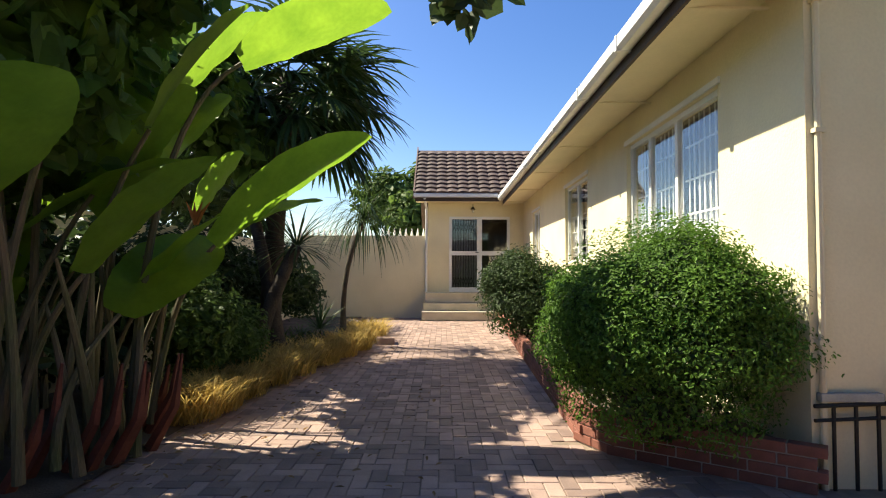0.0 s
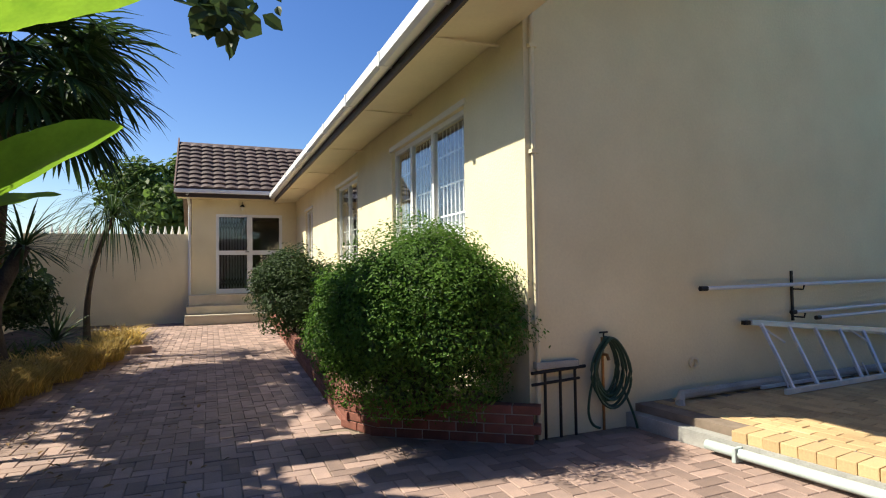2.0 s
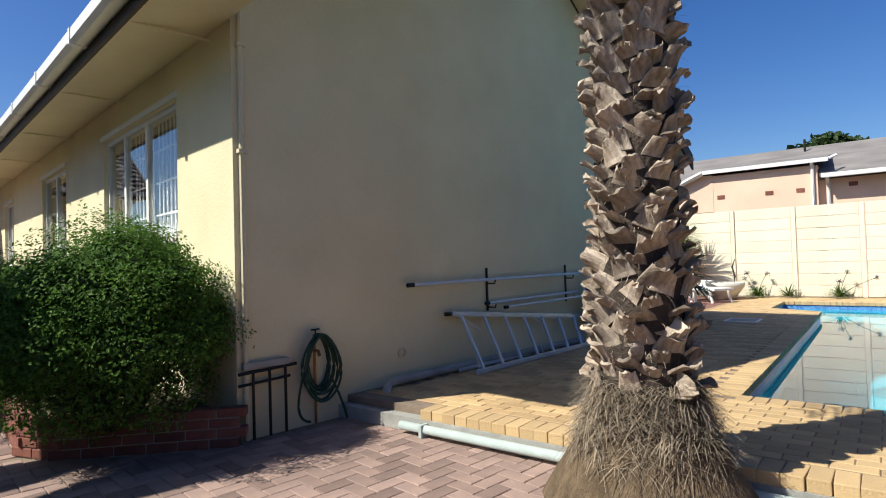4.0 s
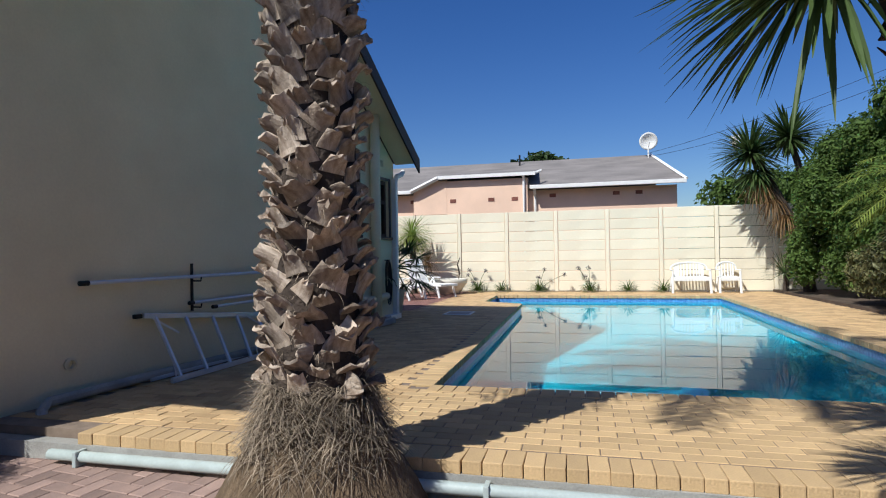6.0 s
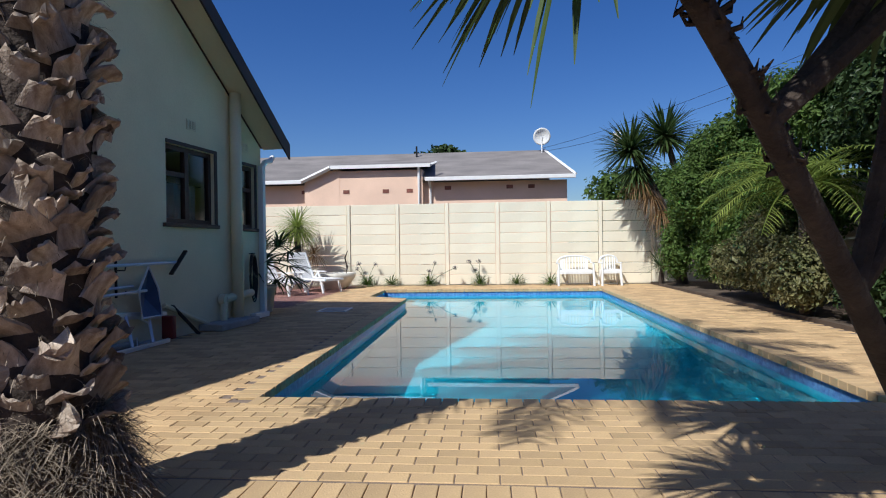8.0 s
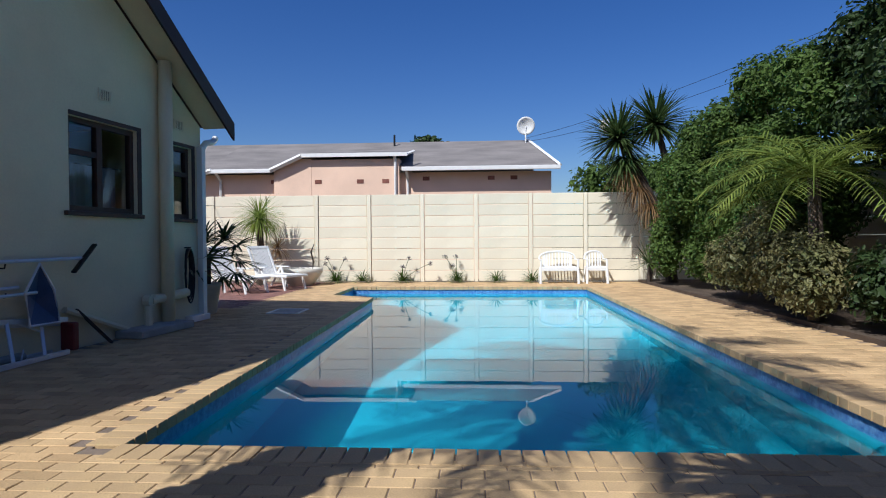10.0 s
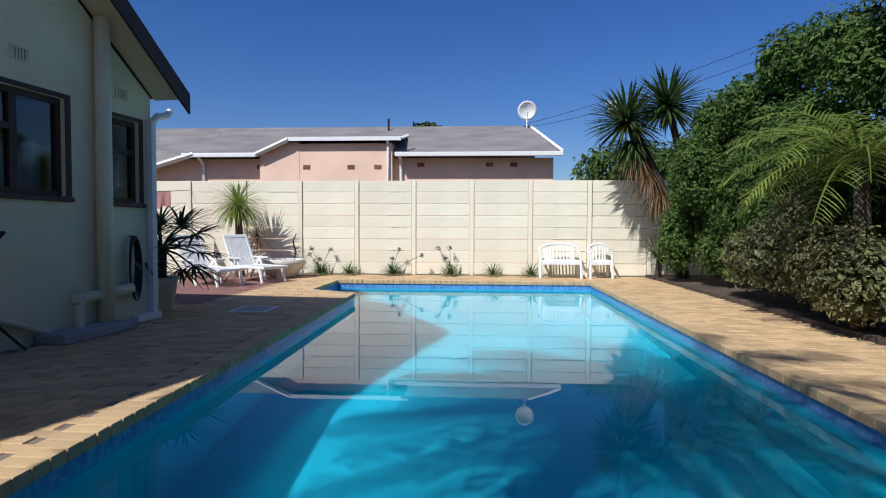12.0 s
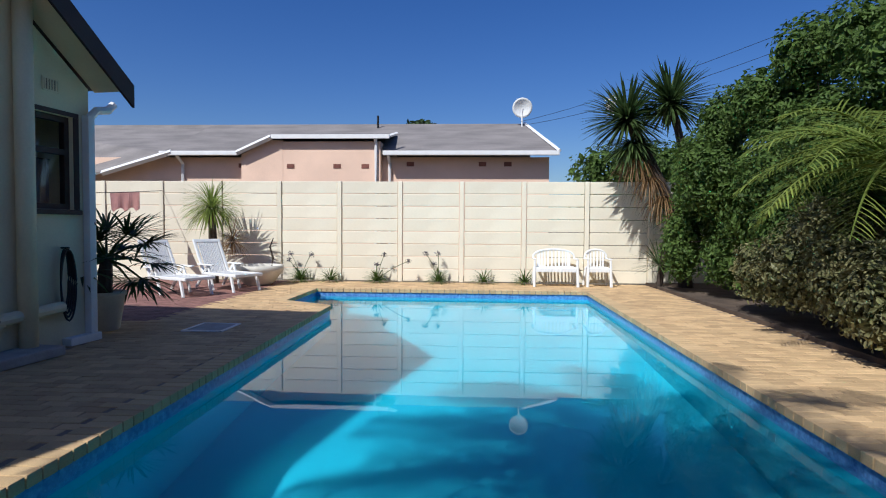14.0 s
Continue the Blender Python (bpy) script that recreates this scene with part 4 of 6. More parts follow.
strel = thing("giant_strelitzia", "tall clump of wild banana with huge paddle leaves", "plant", at=pose(-1.6, 3.4, 0))
BASE = Vector((-1.6, 3.4, 0))
LEAVES = [((-1.35, 3.9, 0.1), (-1.28, 4.0, 1.2), (-0.93, 4.1, 1.57), (-0.62, 4.15, 1.82), 1.72, 0.30, -0.5), ((-1.3, 3.5, 0.1), (-1.3, 3.6, 2.6), (-0.62, 3.8, 3.05), (-0.5, 3.85, 3.0), 1.4, 0.30, -0.45),
          ((-1.5, 3.8, 0.1), (-1.5, 4, 1.2), (-1.0, 4.3, 1.6), (0, 0, 0), 1.1, 0.16, 0.3), ((-1.8, 3.2, 0.1), (-1.9, 3.2, 1.8), (-1.6, 3.0, 2.7), (0, 0, 0), 1.4, 0.30, 0.7),
          ((-2.0, 4.2, 0.1), (-2.1, 4.3, 2.0), (-1.5, 4.6, 3.0), (0, 0, 0), 1.3, 0.28, -0.3), ((-2.2, 3.5, 0.1), (-2.4, 3.5, 1.5), (-2.6, 3.2, 2.5), (0, 0, 0), 1.4, 0.3, 0.4),
          ((-1.7, 2.6, 0.1), (-1.7, 2.7, 1.6), (-1.2, 2.6, 2.6), (0, 0, 0), 1.3, 0.3, 0.9), ((-1.9, 3.0, 0.1), (-2.0, 3.1, 1.0), (-1.5, 3.3, 1.9), (0, 0, 0), 1.1, 0.24, -0.8),
          ((-1.5, 3.0, 0.1), (-1.5, 3.1, 1.5), (-1.05, 3.2, 2.35), (0, 0, 0), 1.2, 0.26, 0.2), ((-2.3, 4.6, 0.1), (-2.3, 4.6, 1.5), (-1.9, 5.0, 2.4), (0, 0, 0), 1.2, 0.28, 0.5),
          ((-1.6, 4.4, 0.1), (-1.6, 4.5, 1.3), (-1.35, 4.7, 1.9), (0, 0, 0), 0.8, 0.2, -0.7), ((-2.0, 2.2, 0.1), (-2.1, 2.2, 1.5), (-1.9, 2.0, 2.3), (0, 0, 0), 1.2, 0.28, 0.3)]
rng = np.random.default_rng(33)
for i in range(16):
    x, y, z = rng.uniform(-2.5, -1.2), rng.uniform(1.6, 4.6), rng.uniform(0.7, 2.3)
    LEAVES.append(((x - 0.1, y, 0.1), (x - 0.15, y, z * 0.6), (x + rng.normal(0, 0.25), y + rng.normal(0, 0.25), z), (0, 0, 0), rng.uniform(0.8, 1.3), rng.uniform(0.2, 0.32), rng.uniform(-0.9, 0.9)))
for k, (b, c, t, _, L, w, r) in enumerate(LEAVES):
    paddle(strel, Vector(b) - BASE, Vector(c) - BASE, Vector(t) - BASE, L, w, r, 20 + k)
bm = bmesh.new()
rng = np.random.default_rng(31)
for i in range(8):
    a, q = rng.uniform(0, 6.28), rng.uniform(0.1, 0.8)
    x, y = q * math.cos(a) * 0.8, q * math.sin(a)
    lean = rng.normal(0, 0.34, 2)
    h = rng.uniform(0.5, 1.9)
    part("old_stem", tubes((bez((x, y, 0), (x + lean[0] * 0.3, y + lean[1] * 0.3, h * 0.5), (x + lean[0], y + lean[1], h), 6), [0.05, 0.042, 0.034, 0.027, 0.02, 0.01]), n=7), M_SHEATH, strel, "brown old leaf stem")
bm = bmesh.new()
for i in range(10):
    a, q = rng.uniform(-1.5, 1.2), rng.uniform(0.3, 0.75)
    x, y = q * math.cos(a) * 0.8, q * math.sin(a)
    part("red_sheath", tubes(([(x - 0.1, y, 0.02), (x + 0.1, y - 0.05, 0.35), (x + 0.16, y - 0.08, rng.uniform(0.5, 0.85))], [0.05, 0.035, 0.01]), n=5), M_REDST, strel, "reddish dry leaf sheath")
for (x, y, z) in ((-1.25, 3.85, 1.95), (-1.1, 4.1, 1.75)):
    b = Vector((x, y, z)) - BASE
    bm = bmesh.new()
    for s in range(4):
        tube(bm, [b, b + Vector((0.03 * s - 0.05, 0.02, 0.10)), b + Vector((0.07 * s - 0.1, 0.03, 0.2))], [0.022, 0.018, 0.002], 4)
    part("flower", bm, M_ORANGE, strel, "orange flower bracts")


def tree(name, base, top, radius, lobes, n, size, material, seed, label, slim=0.55, limbs=7, bark=M_BARK, dense=True):
    t = thing(name, label, "tree", at=pose(*base))
    b = Vector(base)
    tp = Vector(top) - b
    pts = bez((0, 0, -0.05), (tp.x * 0.3, tp.y * 0.3, tp.z * 0.6), tp, 8)
    part("trunk", tubes((pts, [radius * (1 - 0.09 * i) for i in range(8)]), n=9), bark, t, smooth=True)
    bm = bmesh.new()
    for i, (c, r) in enumerate(lobes):
        e = Vector(c) - b
        s = pts[3 + i % 5]
        tube(bm, bez(s, (s + e) / 2 + Vector((0, 0, 0.2)), e, 6), [radius * 0.45, radius * 0.36, radius * 0.28, radius * 0.2, radius * 0.14, 0.006], 5)
    part("limbs", bm, bark, t)
    blob_leaves("crown", [(tuple(Vector(c) - b), r) for c, r in lobes], n, size, material, t, seed, slim, 0.55)
    if dense:
        blob_leaves("inner_foliage", [(tuple(Vector(c) - b), tuple(x * 0.8 for x in r)) for c, r in lobes], n // 5, size * 2.2, material, t, seed + 700, 0.6, 0.6)
    return t


tree("broadleaf_tree", (-2.5, 1.6, 0), (-1.6, 2.2, 2.9), 0.11, [((-1.5, 2.6, 2.75), (0.6, 0.7, 0.6)), ((-2.0, 3.3, 2.5), (0.7, 0.8, 0.7)), ((-1.9, 2.0, 3.4), (0.9, 0.9, 0.6)), ((-2.6, 2.6, 1.9), (0.5, 0.7, 0.6)), ((-1.3, 3.2, 3.6), (0.7, 0.7, 0.5)), ((-2.3, 4.2, 3.4), (0.8, 0.8, 0.7)), ((-1.0, 2.1, 3.4), (0.7, 0.6, 0.4)), ((-2.1, 5.9, 3.5), (0.7, 0.8, 0.6)), ((-1.9, 6.8, 3.1), (0.5, 0.6, 0.5))], 7500, 0.16, M_BROAD, 41, "dense broad-leaved tree overhanging the drive", 0.75)
# overhanging twig above the drive
twig = thing("overhanging_branch", "dark broad leaves on a branch hanging over the drive", "branch")
part("twig", tubes((bez((-1.0, 2.1, 3.4), (0.5, 1.2, 3.0), (1.05, 0.82, 2.13), 10), [0.016, 0.014, 0.013, 0.012, 0.011, 0.01, 0.009, 0.007, 0.005, 0.003]), n=6), M_BARKD, twig)


def twig_leaves(v):
    """Each six points of v are one hanging leaf."""
    for k in range(0, len(v), 6):
        pydata("leaf", v[k:k + 6], [(0, 1, 2, 3), (0, 3, 4, 5)], M_DKTREE, twig)


rng = np.random.default_rng(12)
v, f = leaves([np.array((1.07, 0.80, 2.16)) + rng.normal(0, 1, 3) * np.array((0.032, 0.04, 0.035)) for i in range(34)], [np.array((0, -1, 0.2))] * 34, 0.09, rng, 0.8)
twig_leaves(v)
v, f = leaves([np.array((1.20, 0.95, 2.30)) + rng.normal(0, 1, 3) * np.array((0.05, 0.05, 0.04)) for i in range(10)], [np.array((0, -1, 0.2))] * 10, 0.06, rng, 0.7)
twig_leaves(v)

tree("shrub", (-1.75, 5.4, 0), (-1.7, 5.4, 0.9), 0.03, [((-1.6, 5.3, 0.75), (0.5, 0.5, 0.5)), ((-1.9, 5.6, 1.1), (0.4, 0.5, 0.4)), ((-1.4, 5.9, 0.6), (0.4, 0.4, 0.4))], 7000, 0.055, M_SHRUB, 42, "small-leaved green shrub in the bed")

tree("shrub", (-2.4, 6.8, 0), (-2.4, 6.8, 1.2), 0.05, [((-2.4, 6.2, 1.2), (0.6, 0.7, 0.8)), ((-2.5, 7.6, 1.3), (0.6, 0.8, 0.8)), ((-2.3, 8.8, 1.0), (0.6, 0.8, 0.8)), ((-2.2, 10.2, 1.2), (0.6, 0.8, 0.8)), ((-2.0, 11.4, 0.9), (0.5, 0.6, 0.6))], 9000, 0.08, M_DKTREE, 43, "dark shrubs filling the bed along the wall")
tree("shrub", (-2.7, 3.4, 0), (-2.7, 3.4, 1.2), 0.05, [((-2.7, 2.6, 1.2), (0.4, 0.7, 0.9)), ((-2.7, 3.8, 1.3), (0.4, 0.8, 1.0)), ((-2.6, 5.0, 1.0), (0.4, 0.7, 0.8))], 4000, 0.13, M_DKTREE, 44, "dark leafy shrub behind the wild banana", 0.7)
fanp = thing("fan_palm", "tall fan palm with hanging fronds beside the drive", "palm tree", at=pose(-1.7, 8.2, 0))
part("trunk", tubes((bez((0, 0, 0), (0.05, 0, 2), (0.25, -0.1, 4.4), 9), [0.2, 0.17, 0.16, 0.15, 0.15, 0.15, 0.15, 0.15, 0.14]), n=12), M_BARKD, fanp, smooth=True)
rng = np.random.default_rng(51)
for i in range(46):
    a = i * 2.4
    z = -0.95 + 1.75 * (i / 45)
    fan("frond", (0.25, -0.1, 4.25), (math.cos(a), math.sin(a), z), rng.uniform(0.8, 1.15), rng.uniform(0.9, 1.15), M_FROND, fanp, 100 + i, 30, 1.2)
pony = thing("ponytail_palm", "drooping narrow-leaved palm with a slim leaning trunk", "palm tree", at=pose(-0.75, 9.6, 0))
part("trunk", tubes((bez((0, 0, 0), (-0.15, 0.1, 1.3), (0.3, 0.2, 2.25), 8), [0.09, 0.06, 0.05, 0.045, 0.045, 0.045, 0.045, 0.04]), n=8), M_BARK, pony, smooth=True)
rosette("head", (0.3, 0.2, 2.3), 150, 1.25, 0.014, 2.6, M_FROND, pony, 61, (-0.3, 0.95), segs=6)
for (x, y, tx, ty, tz, s) in ((-1.6, 7.1, -1.1, 7.5, 1.7, 62), (-1.35, 7.6, -1.9, 7.9, 2.3, 63)):
    yt = thing("leaning_tree", "thick leaning trunk with a spiky leaf head", "tree", at=pose(x, y, 0))
    part("trunk", tubes((bez((0, 0, 0), ((tx - x) * 0.3, (ty - y) * 0.3, tz * 0.5), (tx - x, ty - y, tz), 8), [0.15, 0.12, 0.11, 0.10, 0.10, 0.09, 0.09, 0.08]), n=9), M_BARKD, yt, smooth=True)
    rosette("leaf_head", (tx - x, ty - y, tz), 70, 0.75, 0.022, 0.7, M_YUCCA, yt, s, (-0.5, 0.95))
rosette_plant = thing("strap_plant", "grey-green spiky plant at the bed edge", "plant", at=pose(-0.95, 8.4, 0.1))
rosette("leaf_head", (0, 0, 0.3), 60, 0.6, 0.02, 0.5, M_YUCCA, rosette_plant, 64, (0.0, 0.95))
cov = thing("brick_edging", "small stack of paving bricks at the bed edge", "bricks", at=pose(-0.03, 9.85, 0.0, 0, 0, 8))
for i in range(3):
    part("brick", boxes((-0.16, 0.16, -0.2 + i * 0.14, -0.07 + i * 0.14, 0.0, 0.12), bev=0.01), M_PAVE_O, cov)
bgt = [tree("background_tree", (1.5, 34, 0), (1.5, 34, 6), 0.35, [((1.0, 34, 5.5), (2.0, 2.0, 1.6)), ((-0.6, 33, 4.5), (1.8, 2, 1.8)), ((0.2, 36, 7.2), (1.5, 1.5, 1.3)), ((-2.5, 35, 6.0), (2.2, 2, 1.8))], 6000, 0.32, M_SHRUB, 71, "tall green tree beyond the yard wall")]
tree("background_tree", (-6, 12, 0), (-5.5, 12, 4), 0.3, [((-5.5, 11, 4), (2, 2, 1.6)), ((-4.8, 14, 3.5), (1.5, 2, 1.5)), ((-5.5, 8, 4.3), (1.6, 2, 1.6))], 5000, 0.25, M_DKTREE, 72, "dark tree beyond the boundary wall")

# ---- things on the gable wall ----
tapob = thing("garden_tap", "wall tap with brass fittings on a vertical pipe", "tap", at=pose(4.05, YG, 0))
part("pipe", tubes(([(0, -0.03, 0.0), (0, -0.03, 0.76)], 0.012)), M_BRASS, tapob)
part("spout", tubes(([(0, -0.03, 0.62), (0, -0.09, 0.62), (0, -0.11, 0.58)], 0.014)), M_BRASS, tapob)
part("handle", tubes(([(-0.04, -0.05, 0.80), (0.04, -0.05, 0.80)], 0.008), ([(0, -0.05, 0.76), (0, -0.05, 0.80)], 0.007)), M_IRON, tapob)
hose = thing("garden_hose", "coiled dark green garden hose hung on the wall", "hose", at=pose(4.06, YG, 0))
rng = np.random.default_rng(81)
for i in range(9):
    w, h, x, y = 0.10 + 0.012 * i, 0.46 + rng.uniform(-0.06, 0.05), rng.normal(0, 0.015), -0.05 - 0.011 * i
    pts = [(x + w * math.sin(a) * (0.6 + 0.4 * math.sin(a / 2)), y + 0.01 * math.sin(3 * a), 0.76 - h * (1 - math.cos(a)) / 2 * (1.0 + 0.02 * i)) for a in [k * 2 * math.pi / 28 for k in range(29)]]
    part("coil", tubes((pts, 0.011), n=6), M_HOSE, hose)
part("loose_end", tubes((bez((-0.1, -0.08, 0.55), (-0.35, -0.15, 0.1), (-0.12, -0.12, 0.05), 12), 0.011), (bez((0.1, -0.1, 0.4), (0.2, -0.15, 0.15), (0.22, -0.16, 0.02), 8), 0.011), n=6), M_HOSE, hose)
rack = thing("pipe_manifold", "dark iron water pipes low on the wall corner", "pipes", at=pose(3.6, YG, 0))
part("rail", tubes(([(-0.24, -0.05, 0.52), (0.26, -0.05, 0.54)], 0.014), ([(-0.24, -0.05, 0.43), (0.2, -0.05, 0.45)], 0.012)), M_IRON, rack)
for x in (-0.12, 0.02, 0.16):
    part("riser", tubes(([(x, -0.05, 0.0), (x, -0.05, 0.53)], 0.012)), M_IRON, rack)
part("bracket_block", boxes((-0.2, 0.2, -0.06, -0.004, 0.545, 0.60), bev=0.01), M_CONC, rack)
dp = thing("corner_downpipe", "slim cream pipe running up the house corner", "pipe")
part("pipe", tubes(([(XW + 0.06, YG - 0.03, 0.0), (XW + 0.06, YG - 0.03, 3.4)], 0.022)), M_SOFFIT, dp)
for z in (0.9, 2.25, 3.1):
    part("clip", boxes((XW + 0.025, XW + 0.095, YG - 0.06, YG - 0.003, z, z + 0.03)), M_SOFFIT, dp)
hol = thing("wall_outlet", "short broken pipe stub in the wall", "pipe", at=pose(5.05, YG, 0.47))
o = part("ring", lathe([(0.03, 0.002), (0.05, 0.004), (0.055, 0.03), (0.035, 0.035), (0.03, 0.004)], 14), M_SOFFIT, hol)
o.matrix_local = pose(0, 0, 0, 90, 0, 0)

# poles on brackets
for i, x in enumerate((6.36, 7.98)):
    br = thing("pole_bracket", "rusty iron pole bracket on the wall", "bracket", "pole brackets", at=pose(x, YG, 0))
    part("upright", boxes((-0.012, 0.012, -0.02, -0.003, 0.78, 1.27)), M_IRON, br)
    for z in (0.82, 1.09):
        part("hook", tubes(([(0, -0.01, z), (0, -0.13, z), (0, -0.14, z + 0.04)], 0.008)), M_IRON, br)
pl = thing("pool_pole", "long silver pool pole with a dark brush head", "pole")
part("shaft", tubes(([(5.12, YG - 0.09, 1.13), (8.90, YG - 0.09, 1.155)], 0.019), n=10), M_ALU, pl)
part("grip", tubes(([(5.08, YG - 0.09, 1.13), (5.16, YG - 0.09, 1.13)], 0.023), n=10), M_IRON, pl)
part("brush_head", boxes((-0.012, 0.012, -0.03, 0.03, -0.21, 0.21), bev=0.008), M_IRON, pl, "dark brush head").matrix_local = pose(8.91, YG - 0.12, 1.155, 0, 45, 0)
for z, x0, x1 in ((0.87, 6.28, 8.16), (0.81, 6.54, 8.30)):
    p2 = thing("pool_pole", "shorter silver pole resting on the wall brackets", "pole", "short poles")
    part("shaft", tubes(([(x0, YG - 0.09 - (0.86 - z), z), (x1, YG - 0.09 - (0.86 - z), z + 0.03)], 0.017), n=10), M_ALU, p2)
    part("cap", tubes(([(x0 - 0.03, YG - 0.09 - (0.86 - z), z), (x0 + 0.03, YG - 0.09 - (0.86 - z), z)], 0.021), n=10), M_IRON, p2)
net = thing("pool_net", "blue leaf net leaning on the wall", "pool net", at=pose(8.32, YG - 0.16, 0.80))
part("rim", tubes(([(-0.12, 0, -0.28), (-0.16, 0, 0.05), (0.0, 0, 0.32), (0.16, 0, 0.05), (0.22, 0, -0.28), (-0.12, 0, -0.28)], 0.014)), M_ALU, net)
bm = bmesh.new()
vs = [bm.verts.new(p) for p in ((-0.12, 0, -0.28), (-0.16, 0, 0.05), (0.0, 0, 0.32), (0.16, 0, 0.05), (0.22, 0, -0.28))]
vc = bm.verts.new((0.02, 0.08, -0.05))
for i in range(5):
    bm.faces.new((vs[i], vs[(i + 1) % 5], vc))
part("mesh_bag", bm, M_BLUE, net)

# step ladder on its side
lad = thing("step_ladder", "aluminium step ladder lying on its side against the wall", "ladder")
A0, A1, B0, B1 = Vector((5.70, 2.76, 0.80)), Vector((8.72, 2.77, 0.52)), Vector((5.75, 2.47, DZ + 0.03)), Vector((8.58, 2.62, DZ + 0.03))


def bar(p, q, w=0.022, h=0.032):
    bm = bmesh.new()
    d = q - p
    box(bm, -w / 2, w / 2, -h / 2, h / 2, 0, d.length, bev=0.004, m=Matrix.Translation(p) @ d.to_track_quat("Z", "Y").to_matrix().to_4x4())
    return bm


part("rail", bar(A0, A1, 0.035, 0.05), M_ALU, lad)
part("rail", bar(B0, B1, 0.035, 0.05), M_ALU, lad)
for i in range(8):
    t = (i + 0.35) / 8.2
    part("tread", bar(A0.lerp(A1, t), B0.lerp(B1, t), 0.03, 0.028), M_ALU, lad)
part("rear_rail", bar(A0 + Vector((-0.05, 0.045, 0.0)), A1 + Vector((0, 0.03, -0.05))), M_ALU, lad)
part("rear_rail", bar(B0 + Vector((-0.03, 0.22, 0.0)), B1 + Vector((0, 0.2, 0.0))), M_ALU, lad)
for t in (0.02, 0.45, 0.8):
    part("brace", bar(B0.lerp(B1, t), A0.lerp(A1, t + 0.05) * 0.25 + B0.lerp(B1, t + 0.05) * 0.75 + Vector((0, 0.1, 0)), 0.012, 0.02), M_ALU, lad)
    part("brace", bar(A0.lerp(A1, t), A0.lerp(A1, t + 0.09) * 0.7 + B0.lerp(B1, t + 0.09) * 0.3, 0.012, 0.02), M_ALU, lad)
part("top_cap", boxes((8.62, 8.70, 2.60, 2.76, DZ + 0.03, 0.5), bev=0.02), M_REDP, lad, "dull red plastic top cap")
part("foot", boxes((5.61, 5.68, 2.74, 2.79, 0.78, 0.82), bev=0.005), M_IRON, lad)

# plumbing near the far corner
stack = thing("waste_stack", "thick cream soil pipe up the gable wall", "pipe", at=pose(10.3, YG - 0.10, 0))
part("pipe", tubes(([(0, 0, DZ), (0, 0, roof_z(10.3) - 0.06)], 0.085), n=14), M_WALL, stack, smooth=True)
part("branch", tubes(([(-0.32, 0.02, 0.58), (0.42, 0.02, 0.62)], 0.06), ([(-0.32, 0.08, 0.58), (-0.32, -0.02, 0.58)], 0.08), n=10), M_SOFFIT, stack)
part("gully", boxes((-0.85, 0.15, -0.28, 0.09, DZ + 0.003, DZ + 0.10), bev=0.02), M_CONC, stack)
part("stub", tubes(([(-0.4, -0.02, DZ + 0.1), (-0.4, -0.02, 0.52)], 0.05), n=10), M_SOFFIT, stack)
wp = thing("waste_pipe", "slanting waste pipe low on the gable wall", "pipe")
part("pipe", tubes(([(8.7, YG - 0.06, 0.62), (9.6, YG - 0.06, 0.27)], 0.035)), M_SOFFIT, wp)
rdp = thing("rain_downpipe", "white square rain downpipe at the house corner", "pipe", at=pose(11.14, YG - 0.05, 0))
part("pipe", boxes((-0.045, 0.045, -0.045, 0.045, DZ, 2.70), bev=0.008), M_WHITE, rdp)
part("offset", tubes(([(0, 0, 2.66), (0.12, 0, 2.78), (0.30, 0, 2.82), (0.38, 0, 2.9)], 0.045), n=8), M_WHITE, rdp)
part("shoe", boxes((-0.35, 0.08, -0.07, 0.05, DZ + 0.003, DZ + 0.09), bev=0.01), M_WHITE, rdp)
bh = thing("black_hose", "black hose coiled on the wall", "hose", at=pose(10.80, YG, 0))
for i in range(5):
    w = 0.05 + 0.012 * i
    pts = [(w * math.sin(a), -0.04 - 0.012 * i, 1.22 - (0.30 + 0.02 * i) * (1 - math.cos(a))) for a in [k * 2 * math.pi / 22 for k in range(23)]]
    part("coil", tubes((pts, 0.011), n=5), M_BLACKH, bh)
part("hook", tubes(([(0, -0.002, 1.24), (0, -0.1, 1.24)], 0.01)), M_IRON, bh)
plank = thing("plank", "short dark plank leaning against the wall foot", "plank")
part("board", bar(Vector((8.88, 2.80, 0.60)), Vector((9.16, 2.62, DZ + 0.02)), 0.10, 0.025), M_BARKD, plank)

# ---- big palm by the deck ----
palm = thing("palm_tree", "thick palm trunk covered in cut leaf bases", "palm tree", at=pose(4.38, 0.0, 0))


def palm_r(z):
    return 0.57 - 0.20 * min(z, 0.35) / 0.35 if z < 0.35 else (0.37 - 0.13 * (z - 0.35) / 0.35 if z < 0.7 else 0.24 - 0.012 * (z - 0.7))


